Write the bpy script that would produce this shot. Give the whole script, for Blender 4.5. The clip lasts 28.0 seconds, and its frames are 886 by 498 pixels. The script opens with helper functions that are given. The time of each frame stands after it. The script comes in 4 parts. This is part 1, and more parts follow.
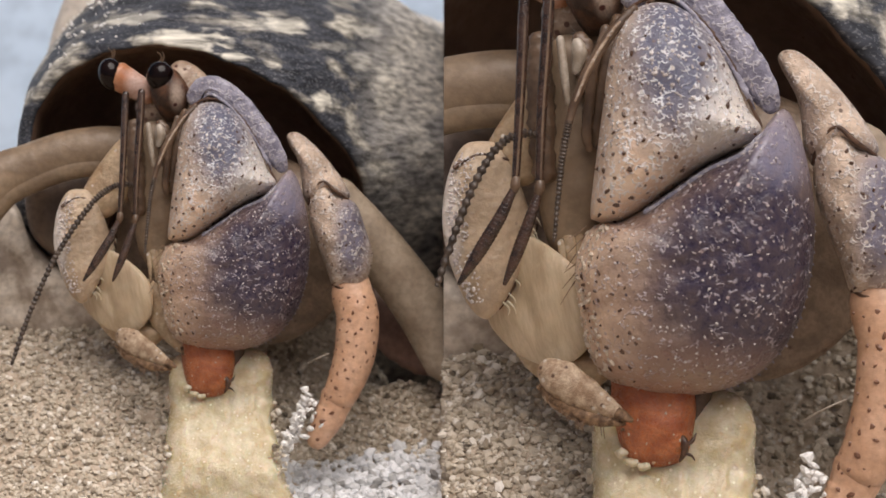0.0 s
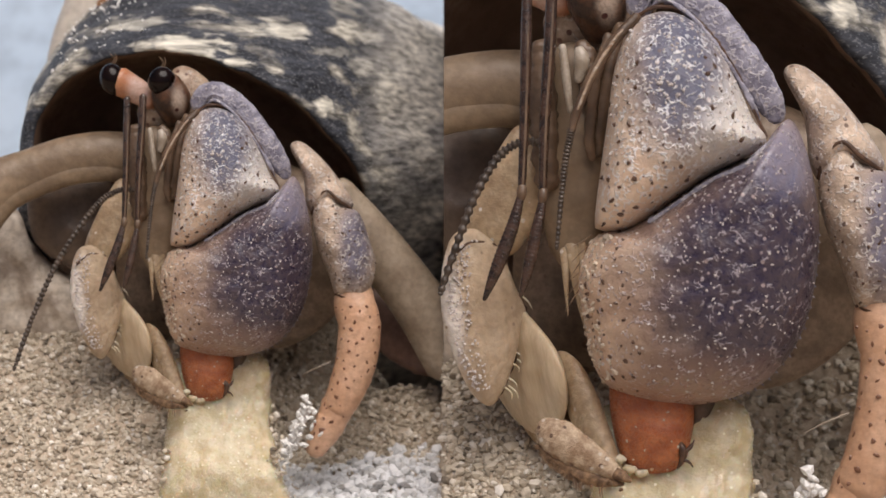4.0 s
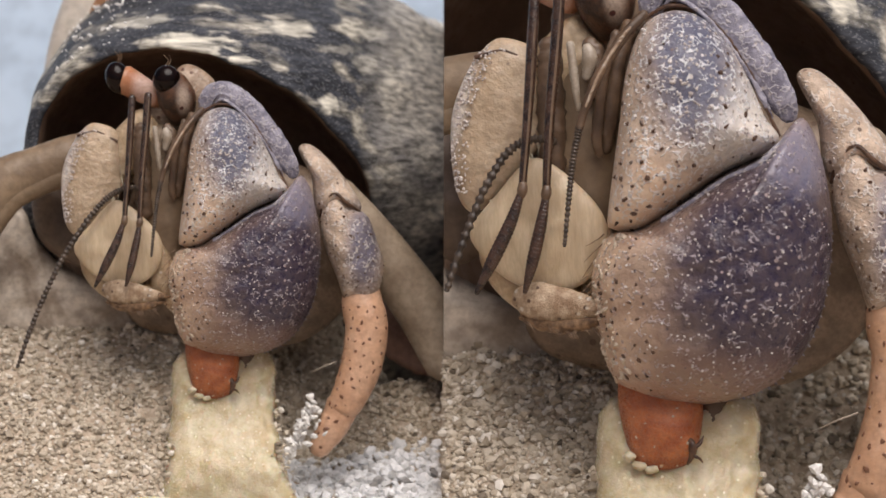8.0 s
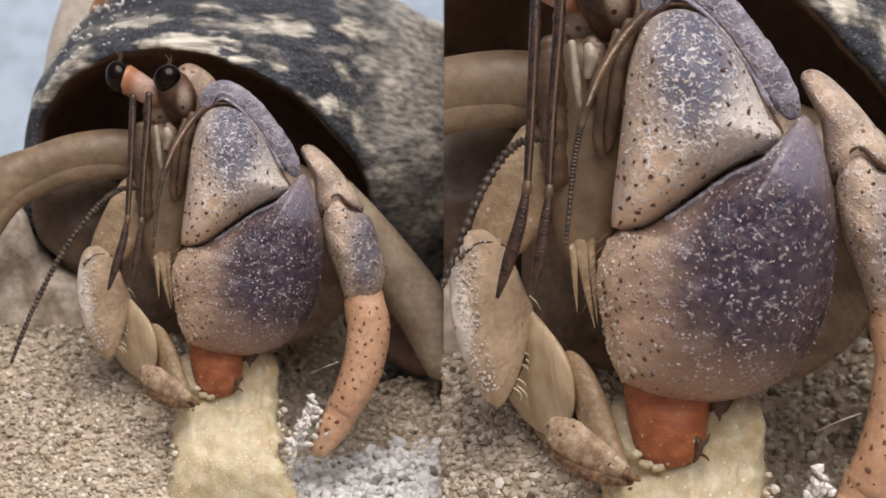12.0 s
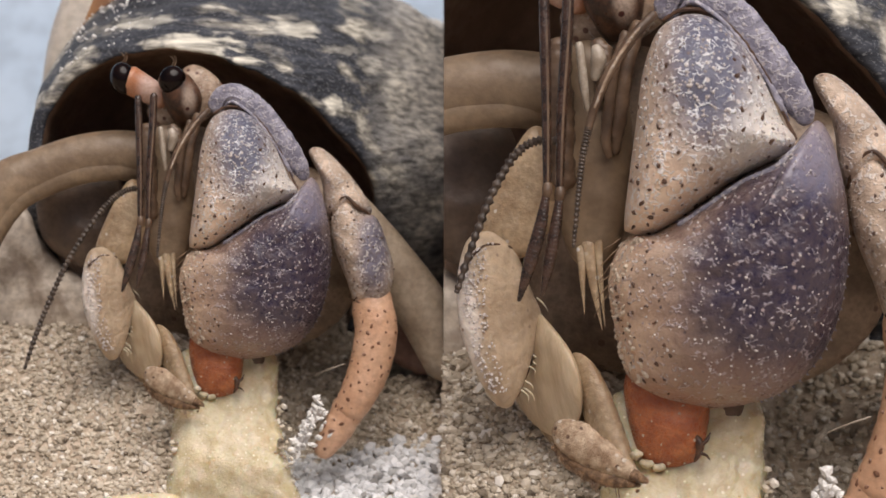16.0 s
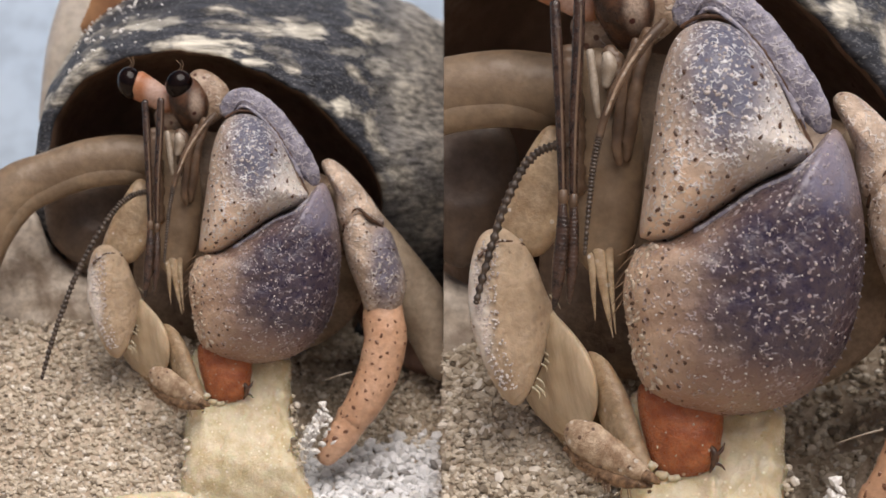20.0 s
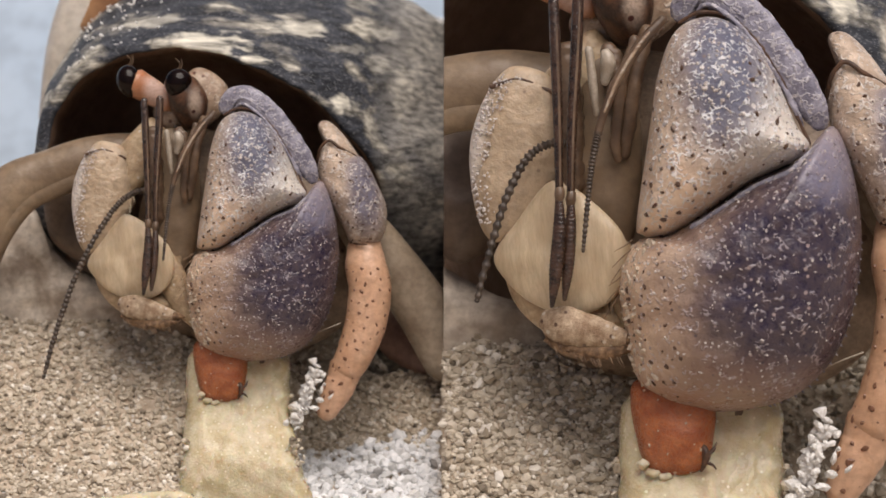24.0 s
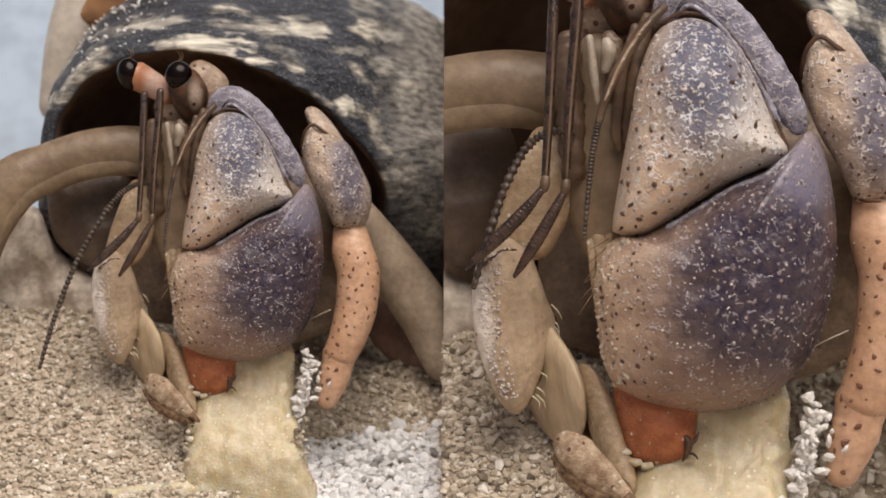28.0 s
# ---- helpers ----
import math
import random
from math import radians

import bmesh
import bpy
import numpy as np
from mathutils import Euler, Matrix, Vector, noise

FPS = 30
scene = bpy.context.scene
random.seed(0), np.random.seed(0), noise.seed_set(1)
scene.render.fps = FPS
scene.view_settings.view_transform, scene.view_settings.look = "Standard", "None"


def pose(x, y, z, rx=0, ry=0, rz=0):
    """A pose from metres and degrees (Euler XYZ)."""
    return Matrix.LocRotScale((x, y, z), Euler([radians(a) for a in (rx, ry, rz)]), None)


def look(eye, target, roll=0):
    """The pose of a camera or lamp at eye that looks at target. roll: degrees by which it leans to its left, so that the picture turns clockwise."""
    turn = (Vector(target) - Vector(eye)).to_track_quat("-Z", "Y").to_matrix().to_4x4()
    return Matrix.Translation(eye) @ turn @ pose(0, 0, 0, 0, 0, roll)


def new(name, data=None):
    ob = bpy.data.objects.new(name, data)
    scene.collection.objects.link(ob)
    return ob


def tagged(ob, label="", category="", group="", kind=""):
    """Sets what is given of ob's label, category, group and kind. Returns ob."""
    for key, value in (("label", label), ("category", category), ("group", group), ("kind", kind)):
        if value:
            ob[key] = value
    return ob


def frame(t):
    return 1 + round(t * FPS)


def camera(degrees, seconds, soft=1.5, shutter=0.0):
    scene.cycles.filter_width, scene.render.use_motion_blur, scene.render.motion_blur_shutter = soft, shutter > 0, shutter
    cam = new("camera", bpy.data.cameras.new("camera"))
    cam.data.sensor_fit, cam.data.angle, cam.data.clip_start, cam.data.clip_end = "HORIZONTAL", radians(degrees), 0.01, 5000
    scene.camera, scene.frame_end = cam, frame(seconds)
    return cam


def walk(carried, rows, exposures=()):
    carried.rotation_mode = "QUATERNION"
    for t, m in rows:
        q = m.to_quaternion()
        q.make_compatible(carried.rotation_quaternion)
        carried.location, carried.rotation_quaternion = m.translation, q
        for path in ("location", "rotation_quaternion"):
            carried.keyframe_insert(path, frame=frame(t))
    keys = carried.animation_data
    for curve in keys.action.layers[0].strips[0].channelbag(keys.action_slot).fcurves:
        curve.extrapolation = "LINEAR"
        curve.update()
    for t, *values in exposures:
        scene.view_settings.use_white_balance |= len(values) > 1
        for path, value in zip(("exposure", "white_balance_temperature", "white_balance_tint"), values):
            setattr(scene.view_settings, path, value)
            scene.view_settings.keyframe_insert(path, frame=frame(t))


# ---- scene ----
# ---- camera ----
F = 5578.0            # focal length in picture units, 1568 wide (a field of 16 degrees)
S = 0.000045          # metres per picture unit at the distance of the whole crab
D = F * S             # 0.251 m
BIG = 1.5             # the second crab is a larger animal
NEARER = 1.0467       # and sits a little nearer
TILT = 14.0
EYE_Z = 0.0763
cam = camera(16.0, 28.0, soft=1.6)
cam.data.dof.use_dof = True
cam.data.dof.focus_distance, cam.data.dof.aperture_fstop = 0.2405, 58.0


def cam_pose(shift=0.0):
    """The camera, tilted a little further down by so many picture units."""
    return pose(0, 0, EYE_Z, 90.0 - TILT - math.degrees(shift / F), 0, 0)


def between(rows, t):
    """The values of rows (t, a, b, ...) at t."""
    ts = [r[0] for r in rows]
    return [float(np.interp(t, ts, [r[k] for r in rows])) for k in range(1, len(rows[0]))]


NOD = [(0, -3.1), (1, -8.4), (2, -10.7), (3, -9.9), (5.5, -8.4), (7, -4.6), (8, 0), (10.5, 6.2), (12.5, 2.3), (15, 4.6), (17, 9.2), (19.5, 13.8),
       (23.5, 13), (24, 15.3), (24.5, 19.9), (25, 31.4), (25.5, 34.5), (27, 38.3), (28, 35.2)]
walk(cam, [(t, cam_pose(s)) for t, s in NOD], exposures=[(0, -0.22, 6760, 13), (21, -0.22, 6790, 13), (28, -0.27, 7090, 13)])

# ---- light ----
world = bpy.data.worlds.new("sky")
scene.world = world
world.use_nodes = True
sky = world.node_tree.nodes.new("ShaderNodeTexSky")
sky.sky_type, sky.sun_disc = "NISHITA", False
sky.sun_elevation, sky.sun_rotation = radians(71), radians(172)
sky.air_density, sky.dust_density = 0.6, 5.0
world.node_tree.nodes["Background"].inputs["Strength"].default_value = 0.074
world.node_tree.links.new(sky.outputs[0], world.node_tree.nodes["Background"].inputs["Color"])
sun = new("sun", bpy.data.lights.new("sun", "SUN"))
sun.data.energy, sun.data.angle, sun.data.color = 3.6, radians(50), (1.0, 0.965, 0.94)
sun.matrix_world = look((0.20, -0.38, 1.0), (0, 0, 0))


# ---- materials ----
def nodes_of(name):
    m = bpy.data.materials.new(name)
    m.use_nodes = True
    return m, m.node_tree.nodes, m.node_tree.links


def surface(name, dark, light, size, rough=0.5, bump=0.3, patch=(), specks=(), sub=0.0, coat=0.0, worms=(), stretch=(1, 1, 1), spec=0.5, metal=0.0, grime=0.35):
    """A mottled organic or mineral surface. size: metres of the mottling. patch: rows of (centre, radii, colour, strength);
    specks: rows of (spacing, radius share, colour, amount)."""
    m, n, l = nodes_of(name)
    b = n["Principled BSDF"]
    co = n.new("ShaderNodeTexCoord").outputs["Object"]
    mp = n.new("ShaderNodeMapping")
    mp.inputs["Scale"].default_value = stretch
    l.new(co, mp.inputs[0])

    def noise_at(sz, detail=4.0, rg=0.55):
        t = n.new("ShaderNodeTexNoise")
        t.inputs["Scale"].default_value, t.inputs["Detail"].default_value, t.inputs["Roughness"].default_value = 1 / sz, detail, rg
        l.new(mp.outputs[0], t.inputs["Vector"])
        return t.outputs["Fac"]

    def mixed(fac, a, c):
        x = n.new("ShaderNodeMix")
        x.data_type = "RGBA"
        if hasattr(fac, "is_linked"):
            l.new(fac, x.inputs[0])
        else:
            x.inputs[0].default_value = fac
        for sock, v in ((x.inputs[6], a), (x.inputs[7], c)):
            if hasattr(v, "is_linked"):
                l.new(v, sock)
            else:
                sock.default_value = (*v, 1)
        return x.outputs[2]

    def ranged(v, lo, hi, a=0.0, c=1.0):
        r = n.new("ShaderNodeMapRange")
        r.interpolation_type = "SMOOTHSTEP"
        for i, q in enumerate((lo, hi, a, c)):
            r.inputs[i + 1].default_value = q
        l.new(v, r.inputs[0])
        return r.outputs[0]

    def times(a, c):
        x = n.new("ShaderNodeMath")
        x.operation = "MULTIPLY"
        for sock, v in ((x.inputs[0], a), (x.inputs[1], c)):
            if hasattr(v, "is_linked"):
                l.new(v, sock)
            else:
                sock.default_value = v
        return x.outputs[0]

    col = mixed(ranged(noise_at(size), 0.32, 0.68), dark, light)
    fine = noise_at(size * 0.18, 3.0, 0.6)
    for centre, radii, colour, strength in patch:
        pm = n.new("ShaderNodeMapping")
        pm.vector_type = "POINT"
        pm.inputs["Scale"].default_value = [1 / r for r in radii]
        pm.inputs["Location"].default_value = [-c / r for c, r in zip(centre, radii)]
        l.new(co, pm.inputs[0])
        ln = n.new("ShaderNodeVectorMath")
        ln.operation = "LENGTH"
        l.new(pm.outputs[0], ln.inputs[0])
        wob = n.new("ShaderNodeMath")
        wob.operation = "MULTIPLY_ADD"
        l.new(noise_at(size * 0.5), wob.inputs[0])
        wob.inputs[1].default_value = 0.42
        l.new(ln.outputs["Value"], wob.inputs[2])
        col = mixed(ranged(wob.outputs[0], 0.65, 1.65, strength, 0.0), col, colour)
    height = fine
    for spacing, share, colour, amount in specks:
        v = n.new("ShaderNodeTexVoronoi")
        v.inputs["Scale"].default_value = 1 / spacing
        l.new(mp.outputs[0], v.inputs["Vector"])
        spot = ranged(v.outputs["Distance"], share * 0.7, share, 1.0, 0.0)
        sep = n.new("ShaderNodeSeparateColor")
        l.new(v.outputs["Color"], sep.inputs[0])
        spot = times(spot, ranged(sep.outputs[0], 1 - amount - 0.03, 1 - amount + 0.03))
        col = mixed(spot, col, colour)
    for width, share, colour, top in worms:
        # short raised pale squiggles
        nz = noise_at(width, 1.5, 0.5)
        df = n.new("ShaderNodeMath")
        df.operation = "SUBTRACT"
        l.new(nz, df.inputs[0])
        df.inputs[1].default_value = 0.5
        ab = n.new("ShaderNodeMath")
        ab.operation = "ABSOLUTE"
        l.new(df.outputs[0], ab.inputs[0])
        line = times(ranged(ab.outputs[0], 0.022, 0.070, 1.0, 0.0), ranged(noise_at(width * 1.25, 1.0), 1.01 - share - 0.05, 1.01 - share + 0.05))
        col = mixed(times(line, top), col, colour)
        hh = n.new("ShaderNodeMath")
        hh.operation = "MULTIPLY_ADD"
        l.new(line, hh.inputs[0])
        hh.inputs[1].default_value = 0.9
        l.new(height, hh.inputs[2])
        height = hh.outputs[0]
    col = mixed(times(ranged(fine, 0.35, 0.7), grime), col, mixed(0.5, dark, (0, 0, 0)))
    l.new(col, b.inputs["Base Color"])
    b.inputs["Roughness"].default_value, b.inputs["Specular IOR Level"].default_value, b.inputs["Metallic"].default_value = rough, spec, metal
    l.new(ranged(fine, 0.2, 0.8, max(rough - 0.15, 0.03), min(rough + 0.15, 1.0)), b.inputs["Roughness"])
    if sub:
        b.inputs["Subsurface Weight"].default_value = sub
        b.inputs["Subsurface Radius"].default_value = (0.0012, 0.0007, 0.0004)
        b.inputs["Subsurface Scale"].default_value = 1.0
    if coat:
        b.inputs["Coat Weight"].default_value, b.inputs["Coat Roughness"].default_value = coat, 0.22
    if bump:
        bp = n.new("ShaderNodeBump")
        bp.inputs["Strength"].default_value, bp.inputs["Distance"].default_value = bump, 0.0001 + size * 0.08
        l.new(height, bp.inputs["Height"])
        l.new(bp.outputs[0], b.inputs["Normal"])
    return m


ORIGIN = (430.0, 800.0)      # the base of the crab, in picture units


def pl(u, v, w=0.0):
    """The place, in the crab's own space, of what shows at (u, v), w units nearer than its middle plane."""
    z = D - w * S
    return Vector(((u - 784) * z / F - (ORIGIN[0] - 784) * S, (441 - v) * z / F - (441 - ORIGIN[1]) * S, w * S))


def px(*p):
    return tuple(pl(*p))


def size(*r):
    return tuple(x * S for x in r)


M = {}
# The last patch paints the bluish sheen on the claw's upper right.
M["palm"] = surface("purple_claw_shell", (0.61, 0.405, 0.275), (0.81, 0.595, 0.43), size(60)[0], 0.34, 0.6, spec=0.45, grime=0.14, coat=0.2,
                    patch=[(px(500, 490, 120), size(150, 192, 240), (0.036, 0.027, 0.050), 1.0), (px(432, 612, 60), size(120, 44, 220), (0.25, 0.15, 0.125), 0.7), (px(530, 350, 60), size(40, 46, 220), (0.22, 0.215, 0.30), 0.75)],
                    specks=[(size(12)[0], 0.22, (0.34, 0.27, 0.27), 0.35), (size(9)[0], 0.24, (0.06, 0.045, 0.06), 0.1)], worms=[(size(8)[0], 0.42, (0.55, 0.49, 0.53), 0.55)], sub=0.05)
# The first patch paints cool light onto the right side of the joint.
M["carpus"] = surface("spotted_claw_shell", (0.70, 0.52, 0.385), (0.86, 0.69, 0.54), size(50)[0], 0.38, 0.6, grime=0.10, coat=0.10,
                      patch=[(px(470, 318, 120), size(46, 80, 220), (0.74, 0.71, 0.66), 0.8), (px(410, 246, 120), size(54, 108, 220), (0.10, 0.11, 0.17), 0.97)], spec=0.4,
                      specks=[(size(11)[0], 0.3, (0.66, 0.62, 0.60), 0.3), (size(8)[0], 0.3, (0.2, 0.15, 0.15), 0.18)], worms=[(size(8)[0], 0.50, (0.86, 0.86, 0.88), 0.75)], sub=0.06)
M["merus"] = surface("ridged_purple_shell", (0.16, 0.15, 0.20), (0.40, 0.385, 0.46), size(22)[0], 0.4, 0.5, specks=[(size(8)[0], 0.3, (0.5, 0.45, 0.45), 0.35)], worms=[(size(9)[0], 0.55, (0.55, 0.52, 0.54), 0.7)])
M["leg"] = surface("grey_tan_leg_shell", (0.43, 0.325, 0.245), (0.68, 0.53, 0.41), size(30)[0], 0.42, 0.55, grime=0.35,
                   patch=[(px(642, 440, 60), size(31, 86, 160), (0.12, 0.115, 0.17), 0.95)],
                   specks=[(size(14)[0], 0.24, (0.16, 0.10, 0.08), 0.35), (size(11)[0], 0.3, (0.62, 0.55, 0.50), 0.3)], worms=[(size(10)[0], 0.5, (0.74, 0.69, 0.65), 0.7)], sub=0.05)
M["dactyl"] = surface("orange_leg_shell", (0.55, 0.32, 0.195), (0.67, 0.42, 0.28), size(60)[0], 0.42, 0.25,
                      specks=[(size(10)[0], 0.2, (0.66, 0.40, 0.26), 0.3)], sub=0.1)
M["finger"] = surface("red_claw_tip", (0.33, 0.088, 0.034), (0.54, 0.185, 0.075), size(22)[0], 0.32, 0.9, specks=[(size(16)[0], 0.16, (0.75, 0.55, 0.4), 0.35)], sub=0.15)
M["small_claw"] = surface("pale_claw_shell", (0.35, 0.24, 0.14), (0.53, 0.40, 0.26), size(40)[0], 0.42, 0.6, specks=[(size(12)[0], 0.25, (0.68, 0.62, 0.55), 0.2)], sub=0.2)
M["band"] = surface("granular_claw_shell", (0.41, 0.305, 0.205), (0.55, 0.425, 0.30), size(60)[0], 0.4, 0.6,
                    patch=[((-52 * S, 0, 6 * S), size(16, 130, 60), (0.72, 0.67, 0.62), 0.8)], specks=[(size(10)[0], 0.26, (0.30, 0.22, 0.16), 0.2)], sub=0.15)
M["cream"] = surface("cream_claw_shell", (0.49, 0.375, 0.245), (0.62, 0.50, 0.345), size(15)[0], 0.40, 0.25, stretch=(1.0, 0.18, 1.0), grime=0.2, sub=0.2)
# Beige darkened to hold the shade that the back leg stands in.
M["back_leg"] = surface("shade_beige_leg_shell", (0.18, 0.122, 0.075), (0.285, 0.205, 0.13), size(90)[0], 0.5, 0.2, sub=0.1)
# Leg shell toned darker than the front leg's, for the shade behind.
M["shade_leg"] = surface("shade_grey_leg_shell", (0.26, 0.195, 0.135), (0.40, 0.32, 0.235), size(60)[0], 0.5, 0.2, sub=0.1)
M["membrane"] = surface("brown_membrane", (0.05, 0.024, 0.013), (0.13, 0.065, 0.036), size(12)[0], 0.45, 0.3)
M["rough_finger"] = surface("rough_brown_claw_shell", (0.27, 0.17, 0.10), (0.56, 0.43, 0.30), size(14)[0], 0.5, 0.9, specks=[(size(9)[0], 0.3, (0.10, 0.05, 0.03), 0.35), (size(10)[0], 0.3, (0.62, 0.55, 0.46), 0.3)], sub=0.1)
M["body"] = surface("body_fill_shell", (0.17, 0.115, 0.075), (0.30, 0.215, 0.15), size(40)[0], 0.5, 0.5, specks=[(size(20)[0], 0.25, (0.12, 0.07, 0.045), 0.4)], sub=0.1)
M["brown_finger"] = surface("brown_toothed_shell", (0.085, 0.042, 0.020), (0.34, 0.205, 0.11), size(9)[0], 0.4, 0.8)
M["rust"] = surface("rust_leg_shell", (0.12, 0.064, 0.048), (0.21, 0.118, 0.088), size(70)[0], 0.5, 0.2)
M["mouth"] = surface("brown_mouth_shell", (0.075, 0.044, 0.026), (0.18, 0.115, 0.072), size(50)[0], 0.45, 0.3, sub=0.1)
M["shield"] = surface("cream_head_shield", (0.26, 0.165, 0.105), (0.50, 0.38, 0.28), size(26)[0], 0.42, 0.5, specks=[(size(18)[0], 0.26, (0.11, 0.04, 0.025), 0.4)], worms=[(size(12)[0], 0.45, (0.62, 0.54, 0.46), 0.6)], sub=0.1)
M["dark_stalk"] = surface("dark_mottled_eyestalk", (0.026, 0.010, 0.006), (0.135, 0.060, 0.030), size(17)[0], 0.38, 0.5, patch=[(px(326, 176, 10), size(12, 26, 60), (0.55, 0.43, 0.34), 0.8)], specks=[(size(17)[0], 0.3, (0.07, 0.012, 0.008), 0.4)], sub=0.1)
M["stalk"] = surface("peach_eyestalk", (0.42, 0.17, 0.08), (0.52, 0.25, 0.14), size(30)[0], 0.35, 0.1, patch=[(px(256, 158, 10), size(22, 34, 60), (0.58, 0.42, 0.36), 0.9)], sub=0.2)
M["cornea"] = surface("black_cornea", (0.003, 0.0015, 0.001), (0.010, 0.004, 0.003), size(30)[0], 0.08, 0.0, spec=0.2)
M["feeler"] = surface("dark_brown_feeler", (0.020, 0.010, 0.006), (0.072, 0.037, 0.023), size(14)[0], 0.22, 0.4, coat=0.4)
M["ringed"] = surface("ringed_feeler", (0.030, 0.021, 0.016), (0.11, 0.08, 0.06), size(10)[0], 0.45, 0.4)
M["pale_rod"] = surface("pale_feeler", (0.30, 0.24, 0.18), (0.46, 0.40, 0.33), size(20)[0], 0.35, 0.2)
M["fringe"] = surface("cream_fringe", (0.55, 0.46, 0.30), (0.72, 0.64, 0.48), size(20)[0], 0.5, 0.2, sub=0.2)
M["bristle"] = surface("brown_bristle", (0.12, 0.07, 0.04), (0.3, 0.2, 0.12), size(10)[0], 0.5, 0.0)
M["white_bump"] = surface("white_granule", (0.46, 0.40, 0.38), (0.68, 0.63, 0.60), size(10)[0], 0.5, 0.0)
M["cream_bump"] = surface("cream_tubercle", (0.42, 0.32, 0.23), (0.74, 0.64, 0.52), size(8)[0], 0.45, 0.0)
M["spot"] = surface("red_brown_spot", (0.13, 0.055, 0.030), (0.24, 0.11, 0.06), size(6)[0], 0.4, 0.0)
M["dark_bump"] = surface("dark_pit", (0.052, 0.024, 0.013), (0.125, 0.064, 0.038), size(6)[0], 0.4, 0.0)
M["stuck_grain"] = surface("stuck_white_grain", (0.68, 0.66, 0.62), (0.86, 0.85, 0.83), 0.4, 0.6, 0.0)
M["food"] = surface("pale_yellow_pulp", (0.55, 0.46, 0.285), (0.71, 0.635, 0.465), size(26)[0], 0.22, 0.6, specks=[(size(7)[0], 0.3, (0.82, 0.77, 0.60), 0.22), (size(11)[0], 0.2, (0.50, 0.40, 0.22), 0.15)], sub=0.7, grime=0.2)
M["sand"] = surface("fine_pale_sand", (0.38, 0.30, 0.22), (0.62, 0.52, 0.41), 0.0011, 0.85, 0.6, specks=[(0.0006, 0.35, (0.56, 0.53, 0.48), 0.5)], spec=0.2)
M["shell_in"] = surface("brown_shell_inside", (0.19, 0.118, 0.080), (0.31, 0.205, 0.145), size(120)[0], 0.4, 0.1)
M["lip"] = surface("pale_shell_lip", (0.26, 0.20, 0.15), (0.68, 0.60, 0.50), size(70)[0], 0.6, 0.3)
# Brown darkened to the tone of the shaded hollow.
M["fold"] = surface("shaded_shell_fold", (0.075, 0.048, 0.033), (0.13, 0.086, 0.058), size(60)[0], 0.5, 0.2)
M["lip_tan"] = surface("tan_shell_lip", (0.50, 0.44, 0.37), (0.64, 0.58, 0.50), size(120)[0], 0.5, 0.1, sub=0.1)
M["hollow"] = surface("orange_brown_shell", (0.22, 0.10, 0.045), (0.36, 0.19, 0.09), size(120)[0], 0.5, 0.1)
M["wall"] = surface("pale_grey_blue_wall", (0.60, 0.74, 0.90), (0.64, 0.78, 0.93), 0.02, 0.8, 0.04, spec=0.2)


def per_piece(name, colours, rough=0.6):
    """A mineral colour for each grain."""
    m, n, l = nodes_of(name)
    g = n.new("ShaderNodeNewGeometry")
    r = n.new("ShaderNodeValToRGB")
    r.color_ramp.interpolation = "LINEAR"
    e = r.color_ramp.elements
    while len(e) < len(colours):
        e.new(0.5)
    for i, (p, c) in enumerate(colours):
        e[i].position, e[i].color = p, (*c, 1)
    l.new(g.outputs["Random Per Island"], r.inputs[0])
    l.new(r.outputs[0], n["Principled BSDF"].inputs["Base Color"])
    n["Principled BSDF"].inputs["Roughness"].default_value = rough
    return m


M["grain"] = per_piece("sand_grain", [(0.0, (0.11, 0.085, 0.06)), (0.07, (0.33, 0.275, 0.205)), (0.5, (0.51, 0.44, 0.34)), (0.85, (0.64, 0.565, 0.46)), (1.0, (0.80, 0.755, 0.68))])
M["white_grain"] = per_piece("white_sand_grain", [(0.0, (0.2, 0.19, 0.18)), (0.06, (0.54, 0.54, 0.53)), (0.6, (0.72, 0.73, 0.74)), (1.0, (0.86, 0.87, 0.88))])


